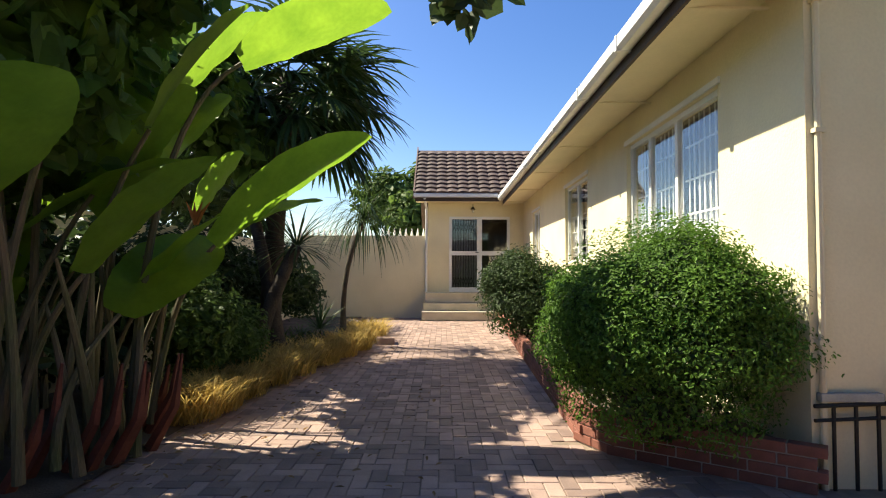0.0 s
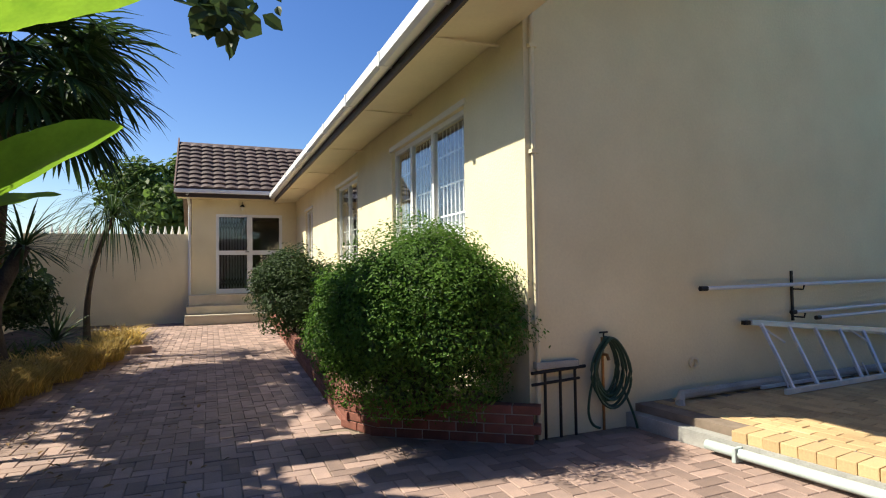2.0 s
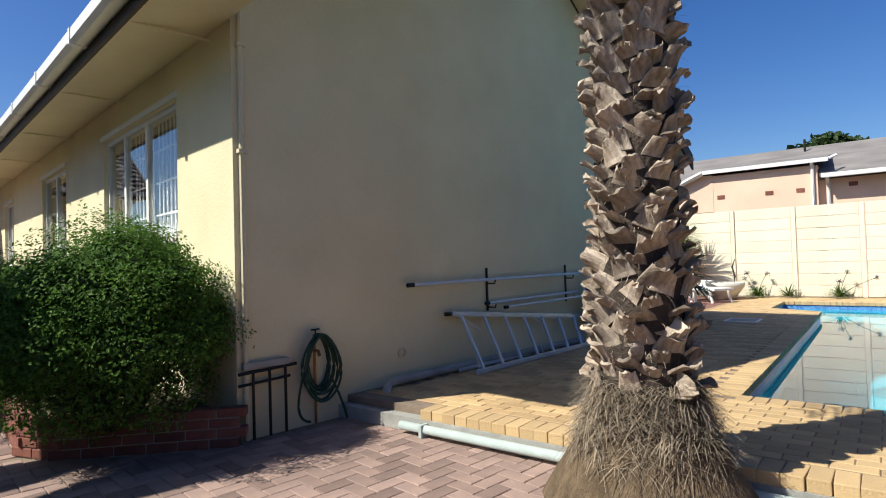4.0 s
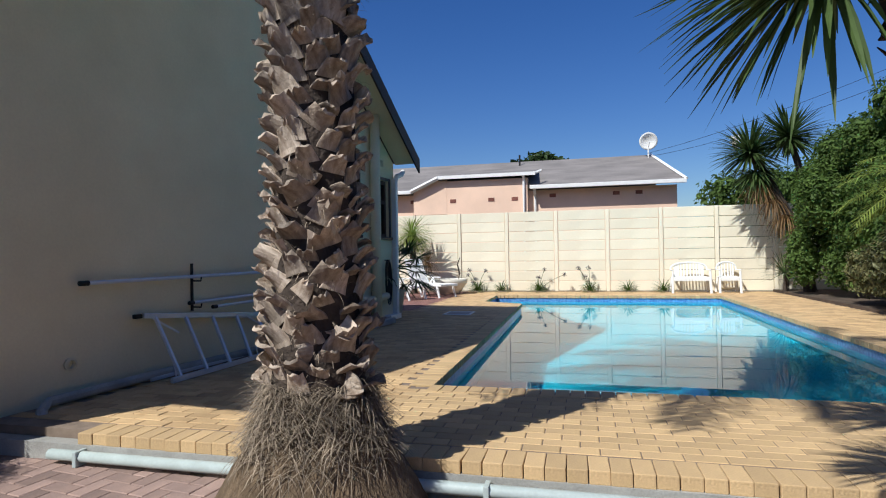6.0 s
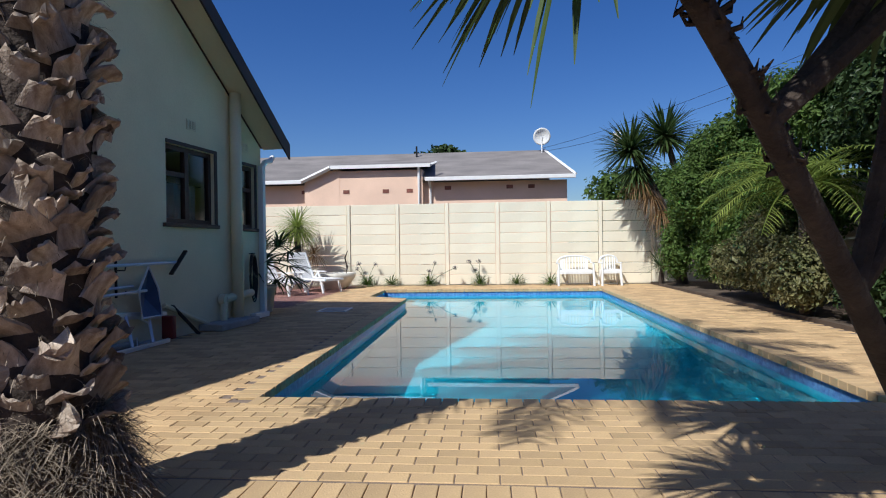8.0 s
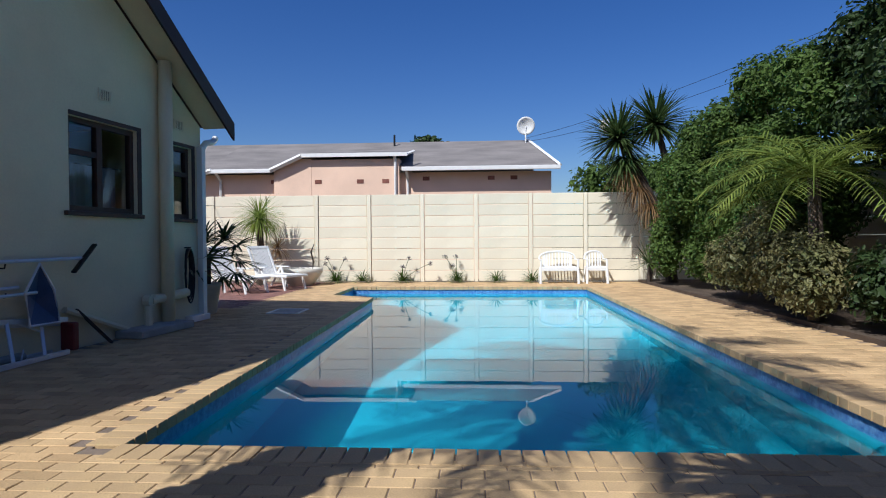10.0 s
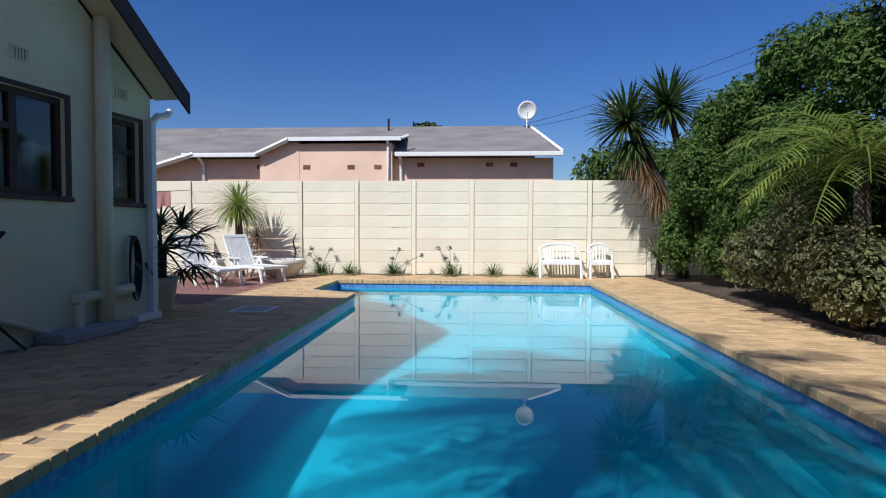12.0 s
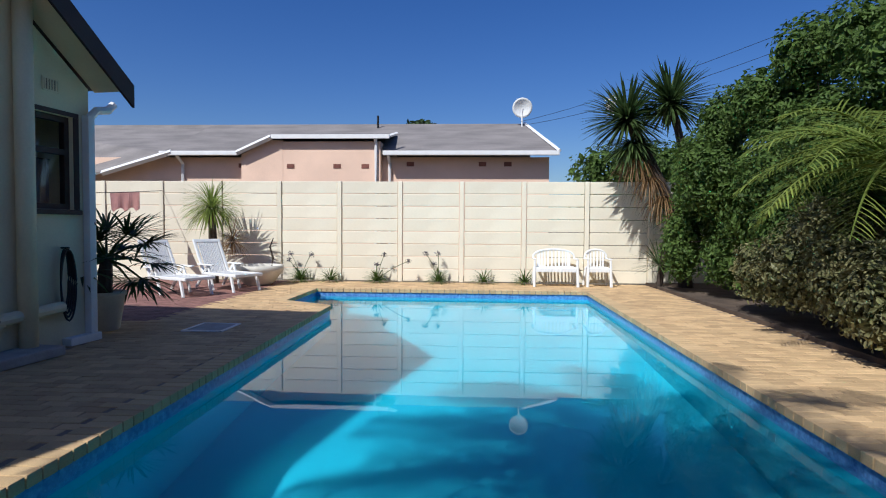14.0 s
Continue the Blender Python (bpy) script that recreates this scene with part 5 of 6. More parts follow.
# Dark core puts the shade in the gaps between leaf bases into colour.
part("core", lathe([(palm_r(z) * 0.93, z) for z in (0.62, 1.0, 2.0, 3.4, 5.75)], 24), M_BARKD, palm, "trunk core coloured dark as shade between the leaf bases")
bm = lathe([(palm_r(z) * (1.0 if z < 0.5 else 0.9), z) for z in (-0.05, 0.05, 0.15, 0.25, 0.35, 0.5, 0.7, 1.0, 1.6, 2.4, 3.4, 4.4, 5.5, 5.8)], 40)
for vtx in bm.verts:
    k = 1 + 0.05 * noise.noise(vtx.co * 6)
    vtx.co.x *= k
    vtx.co.y *= k
part("trunk", bm, M_ROOTM, palm, smooth=True)
rng = np.random.default_rng(91)
v, f = [], []
for i in range(5200):
    a, z = rng.uniform(0, 6.28), 0.28 + 0.40 * rng.random() ** 0.8
    r = palm_r(z) * 0.97
    p = Vector((r * math.cos(a), r * math.sin(a), z))
    tw = a + rng.choice((-1, 1)) * rng.uniform(0.4, 1.7)
    d = Vector((math.cos(tw), math.sin(tw), rng.normal(0.0, 0.5)))
    strap(v, f, p, d, rng.uniform(0.06, 0.2), 0.0026, 1.0, 3, 0.0)
for i in range(1500):
    a, z = rng.uniform(0, 6.28), rng.uniform(0.6, 5.4)
    r = palm_r(z) * 0.95
    strap(v, f, (r * math.cos(a), r * math.sin(a), z), (math.cos(a), math.sin(a), rng.normal(0.2, 0.6)), rng.uniform(0.04, 0.12), 0.002, 1.5, 3, 0.0)
tagged(pydata("fibre", v, f, M_FIBRE, palm, "frayed grey-brown fibre"), kind="stuff")
boots = []
for kk in range(5):
    r2 = np.random.default_rng(300 + kk)
    v, f = [], []
    W, H, NX, NZ = r2.uniform(0.055, 0.075), r2.uniform(0.09, 0.125), 6, 4
    for layer in (0, 1):
        for j in range(NZ + 1):
            t = j / NZ
            for i in range(NX + 1):
                s = i / NX * 2 - 1
                w = W * (1.25 - 0.45 * t)
                ragged = r2.normal(0, 0.012) if j == NZ else 0
                v.append((s * w, 0.02 - (0.035 + 0.085 * t ** 1.5) * (1 - 0.35 * s * s) + (0.016 if layer else 0) * (1 - 0.3 * t), H * t + ragged - 0.03))
    n1 = (NX + 1) * (NZ + 1)
    for j in range(NZ):
        for i in range(NX):
            a = j * (NX + 1) + i
            f += [(a, a + 1, a + NX + 2, a + NX + 1), (n1 + a, n1 + a + NX + 1, n1 + a + NX + 2, n1 + a + 1)]
    for i in range(NX):
        a = NZ * (NX + 1) + i
        f.append((a, a + 1, n1 + a + 1, n1 + a))
    for j in range(NZ):
        for e in (0, NX):
            a = j * (NX + 1) + e
            f.append((a, a + NX + 1, n1 + a + NX + 1, n1 + a))
    me = bpy.data.meshes.new("leaf_base")
    me.from_pydata(v, [], f)
    me.materials.append(M_BOOT)
    boots.append(me)
for i in range(290):
    z = 0.62 + i * 0.0088 if i < 260 else 2.9 + (i - 260) * 0.08
    a = i * 2.39996 + rng.normal(0, 0.12)
    r = palm_r(z) * 0.90
    o = new("leaf_base", boots[int(rng.integers(5))])
    o.parent = palm
    sc = rng.uniform(0.7, 1.12) * (1.15 if z < 0.95 else 1)
    o.matrix_local = Matrix.Translation((r * math.cos(a), r * math.sin(a), z)) @ pose(0, 0, 0, 0, 0, math.degrees(a) + 90) @ pose(0, 0, 0, rng.normal(15, 18), rng.normal(0, 26), 0) @ Matrix.Diagonal((sc, sc, sc * rng.uniform(0.8, 1.2), 1))
for i in range(46):
    a = i * 2.4
    e = -0.45 + 1.6 * (i / 45)
    feather("frond", (0, 0, 5.75), (math.cos(a), math.sin(a), e), 2.7, 1.3, M_FROND, palm, 400 + i, 30, 0.55, 0.028)

# ---- leaning yucca by the pool ----
yuc = thing("leaning_yucca", "yucca tree with a leaning bare trunk over the deck", "tree", at=pose(5.75, -3.95, DZ))
P0 = Vector((5.75, -3.95, DZ))
ypts = bez((0, 0, -0.02), Vector((3.86, -2.54, 1.74)) - P0, Vector((3.83, -2.36, 1.98)) - P0, 12)
part("trunk", tubes((ypts, [0.11, 0.07, 0.055, 0.048, 0.043, 0.039, 0.036, 0.034, 0.033, 0.032, 0.031, 0.03]), n=12), M_BARKD, yuc, smooth=True)
bm = bmesh.new()
rng = np.random.default_rng(95)
for i in range(60):
    t = rng.uniform(0.5, 0.98)
    p = ypts[min(11, int(t * 11))].lerp(ypts[min(11, int(t * 11) + 1)], rng.random())
    a = rng.uniform(0, 6.28)
    q = p + Vector((math.cos(a) * 0.052, math.sin(a) * 0.052, rng.normal(0, 0.02)))
    tube(bm, [p, q, q + Vector((rng.normal(0, 0.015), rng.normal(0, 0.015), 0.03))], [0.01, 0.007, 0.002], 4)
part("leaf_scar", bm, M_BARKD, yuc)
# Heads after the first are mostly out of view, added to shade the deck.
YH = (((3.74, -2.18, 2.16), 290, (-0.5, 0.4, 0.8)), ((4.3, -2.2, 2.75), 200, (0, 0, 1)), ((3.7, -2.5, 2.8), 200, (0, 0, 1)), ((4.6, -2.6, 3.0), 200, (0, 0, 1)), ((4.22, -3.05, 2.22), 200, (0.1, -0.2, 1)), ((4.0, -2.62, 2.45), 200, (0.0, -0.1, 1)), ((4.75, -3.3, 2.5), 220, (0.3, -0.3, 1)), ((4.4, -2.75, 2.75), 200, (0.2, 0.1, 1)), ((4.95, -3.85, 2.5), 220, (0.3, -0.4, 1)), ((4.25, -3.75, 2.75), 220, (-0.1, -0.4, 1)), ((5.4, -4.3, 2.7), 220, (0.3, -0.3, 1)))
for k, (c, n, ax) in enumerate(YH):
    rosette("leaf_head", Vector(c) - P0, n, 0.50, 0.025 if k else 0.016, 0.6, M_YUCCA, yuc, 96 + k, (-0.55, 0.97), axis=ax)
    if k:
        b = ypts[10 if k in (1, 2, 3, 5, 7) else 7 if k in (4, 9) else 4]
        e = Vector(c) - P0
        part("branch", tubes((bez(b, (b + e) / 2 + Vector((0.1, -0.15, 0.05)), e, 6), [0.034, 0.032, 0.03, 0.028, 0.026, 0.024])), M_BARKD, yuc)

# ---- planting on the right side of the pool ----
bedr = mesh_ob("planting_bed", boxes((-2.5, FU - 0.1, -8.3, -6.35, -0.05, 0.24)), M_SOIL)
bedr.matrix_world = SITE
tagged(bedr, "dry soil bed beside the pool paving", "soil", kind="structure")


def S3(u, v, z):
    return tuple(site(u, v, z))


tree("dark_shrub_tree", S3(3.6, -7.4, 0.2), S3(3.6, -7.3, 2.6), 0.10, [(S3(3.4, -7.2, 3.2), (0.8, 0.8, 0.8)), (S3(2.2, -7.3, 2.2), (0.9, 0.8, 1.2)), (S3(4.6, -7.5, 3.0), (0.8, 0.7, 0.8)), (S3(1.4, -7.0, 1.2), (0.8, 0.7, 0.9)), (S3(1.0, -7.3, 3.0), (0.8, 0.8, 0.9)), (S3(2.8, -7.1, 3.9), (0.6, 0.6, 0.6)), (S3(3.9, -7.4, 4.3), (0.7, 0.6, 0.6)), (S3(1.6, -7.3, 4.2), (0.8, 0.8, 0.8)), (S3(4.8, -7.4, 3.9), (0.6, 0.6, 0.6)), (S3(-0.5, -7.4, 2.4), (1.0, 0.8, 1.4)), (S3(2.6, -7.2, 1.3), (0.7, 0.6, 0.7))], 36000, 0.08, M_DKTREE, 111, "tall dense dark green tree beside the pool")
tree("green_shrub_tree", S3(6.6, -7.4, 0.2), S3(6.6, -7.3, 2.0), 0.07, [(S3(6.4, -7.1, 2.6), (0.8, 0.7, 0.8)), (S3(7.6, -7.1, 2.4), (0.9, 0.7, 0.8)), (S3(5.4, -7.3, 3.4), (0.7, 0.7, 0.6)), (S3(8.6, -7.1, 1.9), (0.8, 0.6, 0.9)), (S3(7.0, -6.9, 1.4), (0.9, 0.55, 0.8)), (S3(9.6, -7.2, 2.3), (0.7, 0.6, 0.8)), (S3(5.6, -7.1, 1.9), (0.8, 0.6, 0.9)), (S3(9.3, -7.0, 1.1), (0.7, 0.5, 0.7)), (S3(7.9, -7.3, 3.3), (0.8, 0.7, 0.6)), (S3(10.4, -7.2, 2.0), (0.7, 0.5, 0.9)), (S3(6.3, -7.3, 3.9), (0.6, 0.6, 0.5)), (S3(9.2, -6.5, 2.5), (0.7, 0.55, 0.8)), (S3(9.4, -6.9, 3.4), (0.6, 0.5, 0.6)), (S3(8.2, -6.9, 3.5), (0.7, 0.5, 0.5)), (S3(10.5, -6.75, 2.5), (0.5, 0.45, 0.9)), (S3(7.2, -7.1, 4.0), (0.5, 0.5, 0.5)), (S3(10.3, -6.5, 1.2), (0.5, 0.4, 0.8))], 60000, 0.07, M_SHRUB, 112, "leafy green shrub tree beside the pool")
tree("variegated_shrub", S3(5.6, -6.75, 0.2), S3(5.6, -6.7, 0.7), 0.04, [(S3(5.2, -6.5, 1.0), (0.8, 0.45, 0.6)), (S3(6.4, -6.55, 1.0), (0.8, 0.45, 0.6)), (S3(7.3, -6.6, 0.9), (0.6, 0.4, 0.5)), (S3(4.4, -6.35, 0.85), (0.7, 0.4, 0.55)), (S3(5.8, -6.6, 1.5), (0.7, 0.4, 0.4))], 13000, 0.06, M_VARIE, 113, "straggly cream and green variegated shrub", limbs=5)
tree("low_dark_shrub", S3(2.6, -6.9, 0.2), S3(2.6, -6.8, 0.6), 0.04, [(S3(3.4, -6.7, 0.8), (0.6, 0.4, 0.5)), (S3(2.3, -6.7, 0.8), (0.7, 0.4, 0.5)), (S3(1.2, -6.8, 0.8), (0.7, 0.45, 0.5))], 5000, 0.07, M_DKTREE, 114, "low dark leafy shrub at the bed edge")
fp = thing("feather_palm", "young feather palm with arching light green fronds", "palm tree", at=Matrix.Translation(site(4.5, -6.5, 0.2)))
part("trunk", tubes(([(0, 0, 0), (0, 0, 1.0), (0.02, 0.03, 1.95)], [0.10, 0.09, 0.07]), n=10), M_BARK, fp, smooth=True)
for i in range(30):
    a = i * 2.4
    feather("frond", (0.02, 0.03, 1.9), (math.cos(a) * 0.9, math.sin(a) * 0.9, 0.1 + 1.1 * (i / 29)), 1.55, 1.5, M_FRONDL, fp, 500 + i, 30, 0.40, 0.013)
fy = thing("tall_yucca", "tall yucca with two spiky heads and a dry leaf skirt", "tree", at=Matrix.Translation(site(11.2, -6.9, 0.2)))
h1, h2 = Vector((-0.1, 1.28, 3.6)), Vector((0.1, 0.38, 3.95))
part("trunk", tubes((bez((0, 0, 0), (0.0, 0.1, 1.8), h1, 9), [0.16, 0.13, 0.12, 0.11, 0.1, 0.1, 0.09, 0.09, 0.08]), (bez((0, 0.1, 1.6), (0.1, -0.1, 2.6), h2, 6), 0.08), n=9), M_BARKD, fy)
for k, h in enumerate((h1, h2)):
    rosette("leaf_head", h, 300, 1.0, 0.04, 0.5, M_YUCCA, fy, 120 + k, (-0.55, 0.97))
rosette("leaf_head", h1 - Vector((0, 0.12, 0.5)), 170, 0.8, 0.03, 0.9, M_YUCCA, fy, 123, (-0.8, 0.4))
for k, z in enumerate((0.8, 1.2, 1.6)):
    rosette("dry_skirt", h1 - Vector((0.0, 0.28 * k + 0.2, z)), 80, 0.8, 0.016, 2.4, M_DRYLEAF, fy, 125 + k, (-0.9, -0.1), "brown hanging dead leaves")
blob_leaves("flower", [((h1.x, h1.y + 0.35, h1.z + 0.35), (0.09, 0.09, 0.22))], 220, 0.06, M_FLOW, fy, 128, 0.7, 0.9, "pale yucca flower spike")
lowy = thing("low_yucca", "spiky green yucca offshoot by the wall corner", "plant", at=Matrix.Translation(site(11.4, -6.4, 0.2)))
for k, (x, y, z) in enumerate(((0, 0, 0.5), (0.1, -0.4, 1.0), (-0.1, -0.2, 1.5))):
    rosette("leaf_head", (x, y, z), 60, 0.65, 0.02, 0.4, M_YUCCA, lowy, 130 + k, (-0.3, 0.97))
part("trunk", tubes(([(0, 0, 0), (0.05, -0.1, 0.8), (-0.1, -0.2, 1.5)], [0.07, 0.06, 0.05]), ([(0, 0, 0.3), (0.1, -0.4, 1.0)], 0.05)), M_BARKD, lowy)

# agapanthus clumps along the wall
for k, (v_, h, n) in enumerate(((1.72, 1, 60), (1.0, 0, 40), (-0.1, 1, 46), (-1.55, 1, 46), (-2.6, 0, 30), (-3.55, 0, 40))):
    ag = thing("agapanthus", "green strappy clump with faded flower heads" if h else "low green strappy clump by the wall", "plant", "wall clumps", at=Matrix.Translation(site(FU - 0.28, v_, DZ)))
    rosette("leaf_clump", (0, 0, 0.03), int(n * 1.8), 0.38, 0.016, 1.1, M_GREENG, ag, 140 + k, (0.15, 0.95))
    if h:
        rng = np.random.default_rng(150 + k)
        for j in range(3):
            x, y, z = rng.normal(0, 0.06), rng.normal(0, 0.28), rng.uniform(0.42, 0.72)
            part("flower_stalk", tubes((bez((0, 0, 0.03), (x * 0.3, y * 0.3, z * 0.6), (x, y, z), 6), 0.006), n=4), M_GREENG, ag)
            blob_leaves("flower_head", [((x, y, z), (0.07, 0.07, 0.06))], 60, 0.035, M_AGAP, ag, 160 + k * 5 + j, 0.5, 0.9)


# ---- white plastic seats ----
def plastic_seat(name, width, slats, label, at):
    c = thing(name, label, "bench" if width > 0.8 else "chair", at=at)
    w = width / 2
    part("seat", box(bmesh.new(), -0.22, 0.22, -w + 0.04, w - 0.04, 0.40, 0.435, bev=0.015), M_PLAST, c)
    part("apron", boxes((-0.235, -0.215, -w + 0.05, w - 0.05, 0.33, 0.41), bev=0.006), M_PLAST, c)
    for sx in (-1, 1):
        for sy in (-1, 1):
            part("leg", tubes(([(sx * 0.25, sy * (w - 0.01), 0.0), (sx * 0.20, sy * (w - 0.05), 0.42)] if sx > 0 else [(sx * 0.25, sy * (w - 0.01), 0), (sx * 0.21, sy * (w - 0.02), 0.40), (sx * 0.2, sy * (w - 0.02), 0.62)], [0.035, 0.028] if sx > 0 else [0.035, 0.03, 0.024]), n=6), M_PLAST, c)
    arch = [(0.24 + 0.02 * math.cos(a), -math.cos(a) * (w - 0.02), 0.62 + 0.20 * max(0, math.sin(a)) ** 0.7) for a in [math.pi * i / 16 for i in range(17)]]
    part("back_rail", tubes((arch, 0.024), n=7), M_PLAST, c)
    for s in (-1, 1):
        part("armrest", box(bmesh.new(), -0.23, 0.25, s * (w - 0.02) - 0.03, s * (w - 0.02) + 0.03, 0.605, 0.63, bev=0.01), M_PLAST, c)
    for i in range(slats):
        a = math.pi * (i + 1.6) / (slats + 2.2)
        y = -math.cos(a) * (w - 0.02)
        part("back_slat", box(bmesh.new(), -0.006, 0.006, -0.018, 0.018, 0, 0.62 + 0.2 * math.sin(a) ** 0.7 - 0.43, bev=0.003, m=pose(0.215, y * 0.82, 0.43, 0, 5, 0)), M_PLAST, c)
    return c


plastic_seat("garden_bench", 0.98, 12, "white plastic two-seat garden bench by the wall", SITE @ pose(11.75, -4.2, DZ))
plastic_seat("garden_chair", 0.54, 6, "white plastic garden armchair by the wall", SITE @ pose(11.8, -5.16, DZ))


def lounger(at):
    """Head end at +x, seat end at -x."""
    c = thing("sun_lounger", "white plastic sun lounger with a raised slatted back", "sun lounger", "sun loungers by the pool", at=at)
    part("seat_frame", boxes((-0.75, 0.35, -0.32, -0.26, 0.30, 0.36), (-0.75, 0.35, 0.26, 0.32, 0.30, 0.36), (-0.80, -0.73, -0.32, 0.32, 0.30, 0.36), bev=0.015), M_PLAST, c)
    for i in range(13):
        part("slat", boxes((-0.72 + i * 0.08, -0.66 + i * 0.08, -0.26, 0.26, 0.325, 0.345)), M_PLAST, c)
    back = part("backrest", boxes((0.0, 0.05, -0.31, -0.25, 0, 0.74), (0.0, 0.05, 0.25, 0.31, 0, 0.74), (0.0, 0.05, -0.31, 0.31, 0.70, 0.78), bev=0.015), M_PLAST, c)
    back.matrix_local = pose(0.3, 0, 0.34, 0, 28, 0)
    for i in range(12):
        o = part("back_slat", boxes((0.01, 0.03, -0.225 + i * 0.038, -0.2 + i * 0.038, 0.0, 0.72)), M_PLAST, back)
    for s in (-1, 1):
        part("leg", tubes(([(-0.62, s * 0.29, 0.31), (-0.72, s * 0.30, 0.0)], [0.035, 0.03]), n=6), M_PLAST, c)
        part("leg", tubes(([(0.15, s * 0.29, 0.5), (-0.05, s * 0.31, 0.0)], [0.03, 0.03]), n=6), M_PLAST, c)
        part("leg", tubes(([(0.15, s * 0.29, 0.5), (0.55, s * 0.31, 0.04)], [0.03, 0.03]), n=6), M_PLAST, c)
        part("armrest", boxes((-0.1, 0.42, s * 0.34 - 0.035, s * 0.34 + 0.035, 0.50, 0.53), bev=0.012), M_PLAST, c)
    return c


lg = lounger(SITE @ pose(9.35, 3.35, DZ, 0, 0, 62))
copy_thing(lg, SITE @ pose(10.25, 2.75, DZ, 0, 0, 58))

bowl = thing("planter_bowl", "wide cream concrete bowl planter with a spiky palm", "planter", at=SITE @ pose(11.2, 2.42, DZ))
part("bowl", lathe([(0.26, 0.0), (0.34, 0.06), (0.47, 0.24), (0.54, 0.33), (0.55, 0.44), (0.50, 0.44), (0.48, 0.34), (0.0, 0.33)], 32), M_POT, bowl, smooth=True)
part("dead_stem", tubes(([(0.0, -0.28, 0.29), (0.02, -0.32, 0.6), (-0.02, -0.27, 0.85), (0.0, -0.34, 1.05)], [0.03, 0.028, 0.022, 0.012])), M_BARKD, bowl, "bare dead stem")
pon = thing("spiky_palm", "pale green grass-like palm by the wall", "palm tree", at=SITE @ pose(11.4, 3.55, DZ))
part("trunk", tubes(([(0, 0, 0), (0, 0, 0.9), (0.0, 0.03, 1.65)], [0.13, 0.10, 0.08])), M_BARK, pon)
rosette("leaf_head", (0, 0.03, 1.7), 340, 0.80, 0.016, 1.2, M_FRONDL, pon, 170, (-0.6, 0.97), segs=5)
rosette("leaf_head", (0, -0.45, 0.95), 110, 0.6, 0.011, 1.2, M_DRYLEAF, pon, 171, (-0.6, 0.97), "brown drooping leaves", segs=5)
pot = thing("potted_fan_palm", "small fan palm in a pale pot at the house corner", "potted plant", at=pose(11.75, 3.15, DZ))
part("pot", lathe([(0.15, 0.0), (0.17, 0.02), (0.23, 0.42), (0.25, 0.44), (0.25, 0.48), (0.22, 0.48), (0.21, 0.42), (0.0, 0.41)], 24), M_POT, pot, smooth=True)
part("trunk", tubes(([(0, 0, 0.40), (0.02, -0.02, 0.9)], [0.09, 0.07])), M_BARKD, pot)
for i in range(18):
    a = i * 2.4
    fan("frond", (0.02, -0.02, 0.88), (math.cos(a) * 0.8, math.sin(a) * 0.8, -0.5 + 1.6 * (i / 17)), 0.5, 0.52, M_FROND, pot, 600 + i, 22, 0.6, 3.6)
line = thing("washing_line", "thin washing line with a pink cloth pegged on it", "washing line", at=SITE)
LA, LB = Vector((12.24, 5.2, 2.33)), Vector((6.6, 5.35, 1.95))
part("line", tubes((bez(LA, (LA + LB) / 2 - Vector((0, 0, 0.08)), LB, 8), 0.007), n=4), M_IRON, line)
v = []
for i in range(21):
    q = LA.lerp(LB, 0.16 + 0.18 * i / 20) - Vector((0, 0, 0.03))
    v += [tuple(q), (q.x + 0.02 * math.sin(i), q.y + 0.03 * math.sin(i * 0.9), q.z - 0.38 - 0.04 * math.sin(i * 0.8))]
pydata("cloth", v, [(2 * i, 2 * i + 2, 2 * i + 3, 2 * i + 1) for i in range(20)], M_CLOTH, line, "faded pink cloth")
part("post", tubes(([(6.6, 5.35, DZ), (6.6, 5.35, 2.0)], 0.025)), M_IRON, line)
lid = thing("drain_cover", "square grey access cover set in the paving", "drain cover", at=SITE @ pose(5.85, 0.95, DZ))
part("lid", boxes((-0.25, 0.25, -0.22, 0.22, 0.001, 0.012), bev=0.004), M_CONC, lid)
part("rim", boxes((-0.29, -0.255, -0.26, 0.26, 0.001, 0.016), (0.255, 0.29, -0.26, 0.26, 0.001, 0.016), (-0.255, 0.255, -0.26, -0.225, 0.001, 0.016), (-0.255, 0.255, 0.225, 0.26, 0.001, 0.016)), M_ALU, lid)

# trees and wires beyond
tree("hedge_tree", S3(16.5, -7.5, 0), S3(16.5, -7.5, 3), 0.15, [(S3(16.0, -6.2, 3.2), (0.9, 1.0, 0.75)), (S3(16.2, -7.6, 3.3), (1.0, 1.2, 0.8)), (S3(16.5, -9.2, 3.4), (1.2, 1.3, 1.0)), (S3(16, -6.8, 2.2), (0.9, 1.6, 1.0))], 7000, 0.12, M_SHRUB, 181, "rounded green tree behind the precast wall")
tree("far_tree", S3(44, 2.0, 0), S3(44, 2.0, 8), 0.4, [(S3(44, 2.0, 9.0), (1.5, 1.2, 0.9)), (S3(44, 0.6, 8.6), (1.2, 1.0, 0.7)), (S3(44, 3.4, 8.4), (1.2, 1.0, 0.7))], 1500, 0.4, M_DKTREE, 182, "distant dark tree beyond the roofs")
for dz in (0.0, 0.45):
    wire = mesh_ob("overhead_wire", tubes((bez(S3(19.7, -4.0, 5.2 + dz * 0.3), S3(16, -7.2, 5.0 + dz), S3(14, -13, 7.2 + dz), 14), 0.007), n=4), M_IRON)
    tagged(wire, "thin dark overhead wire", "wire", "overhead wires")

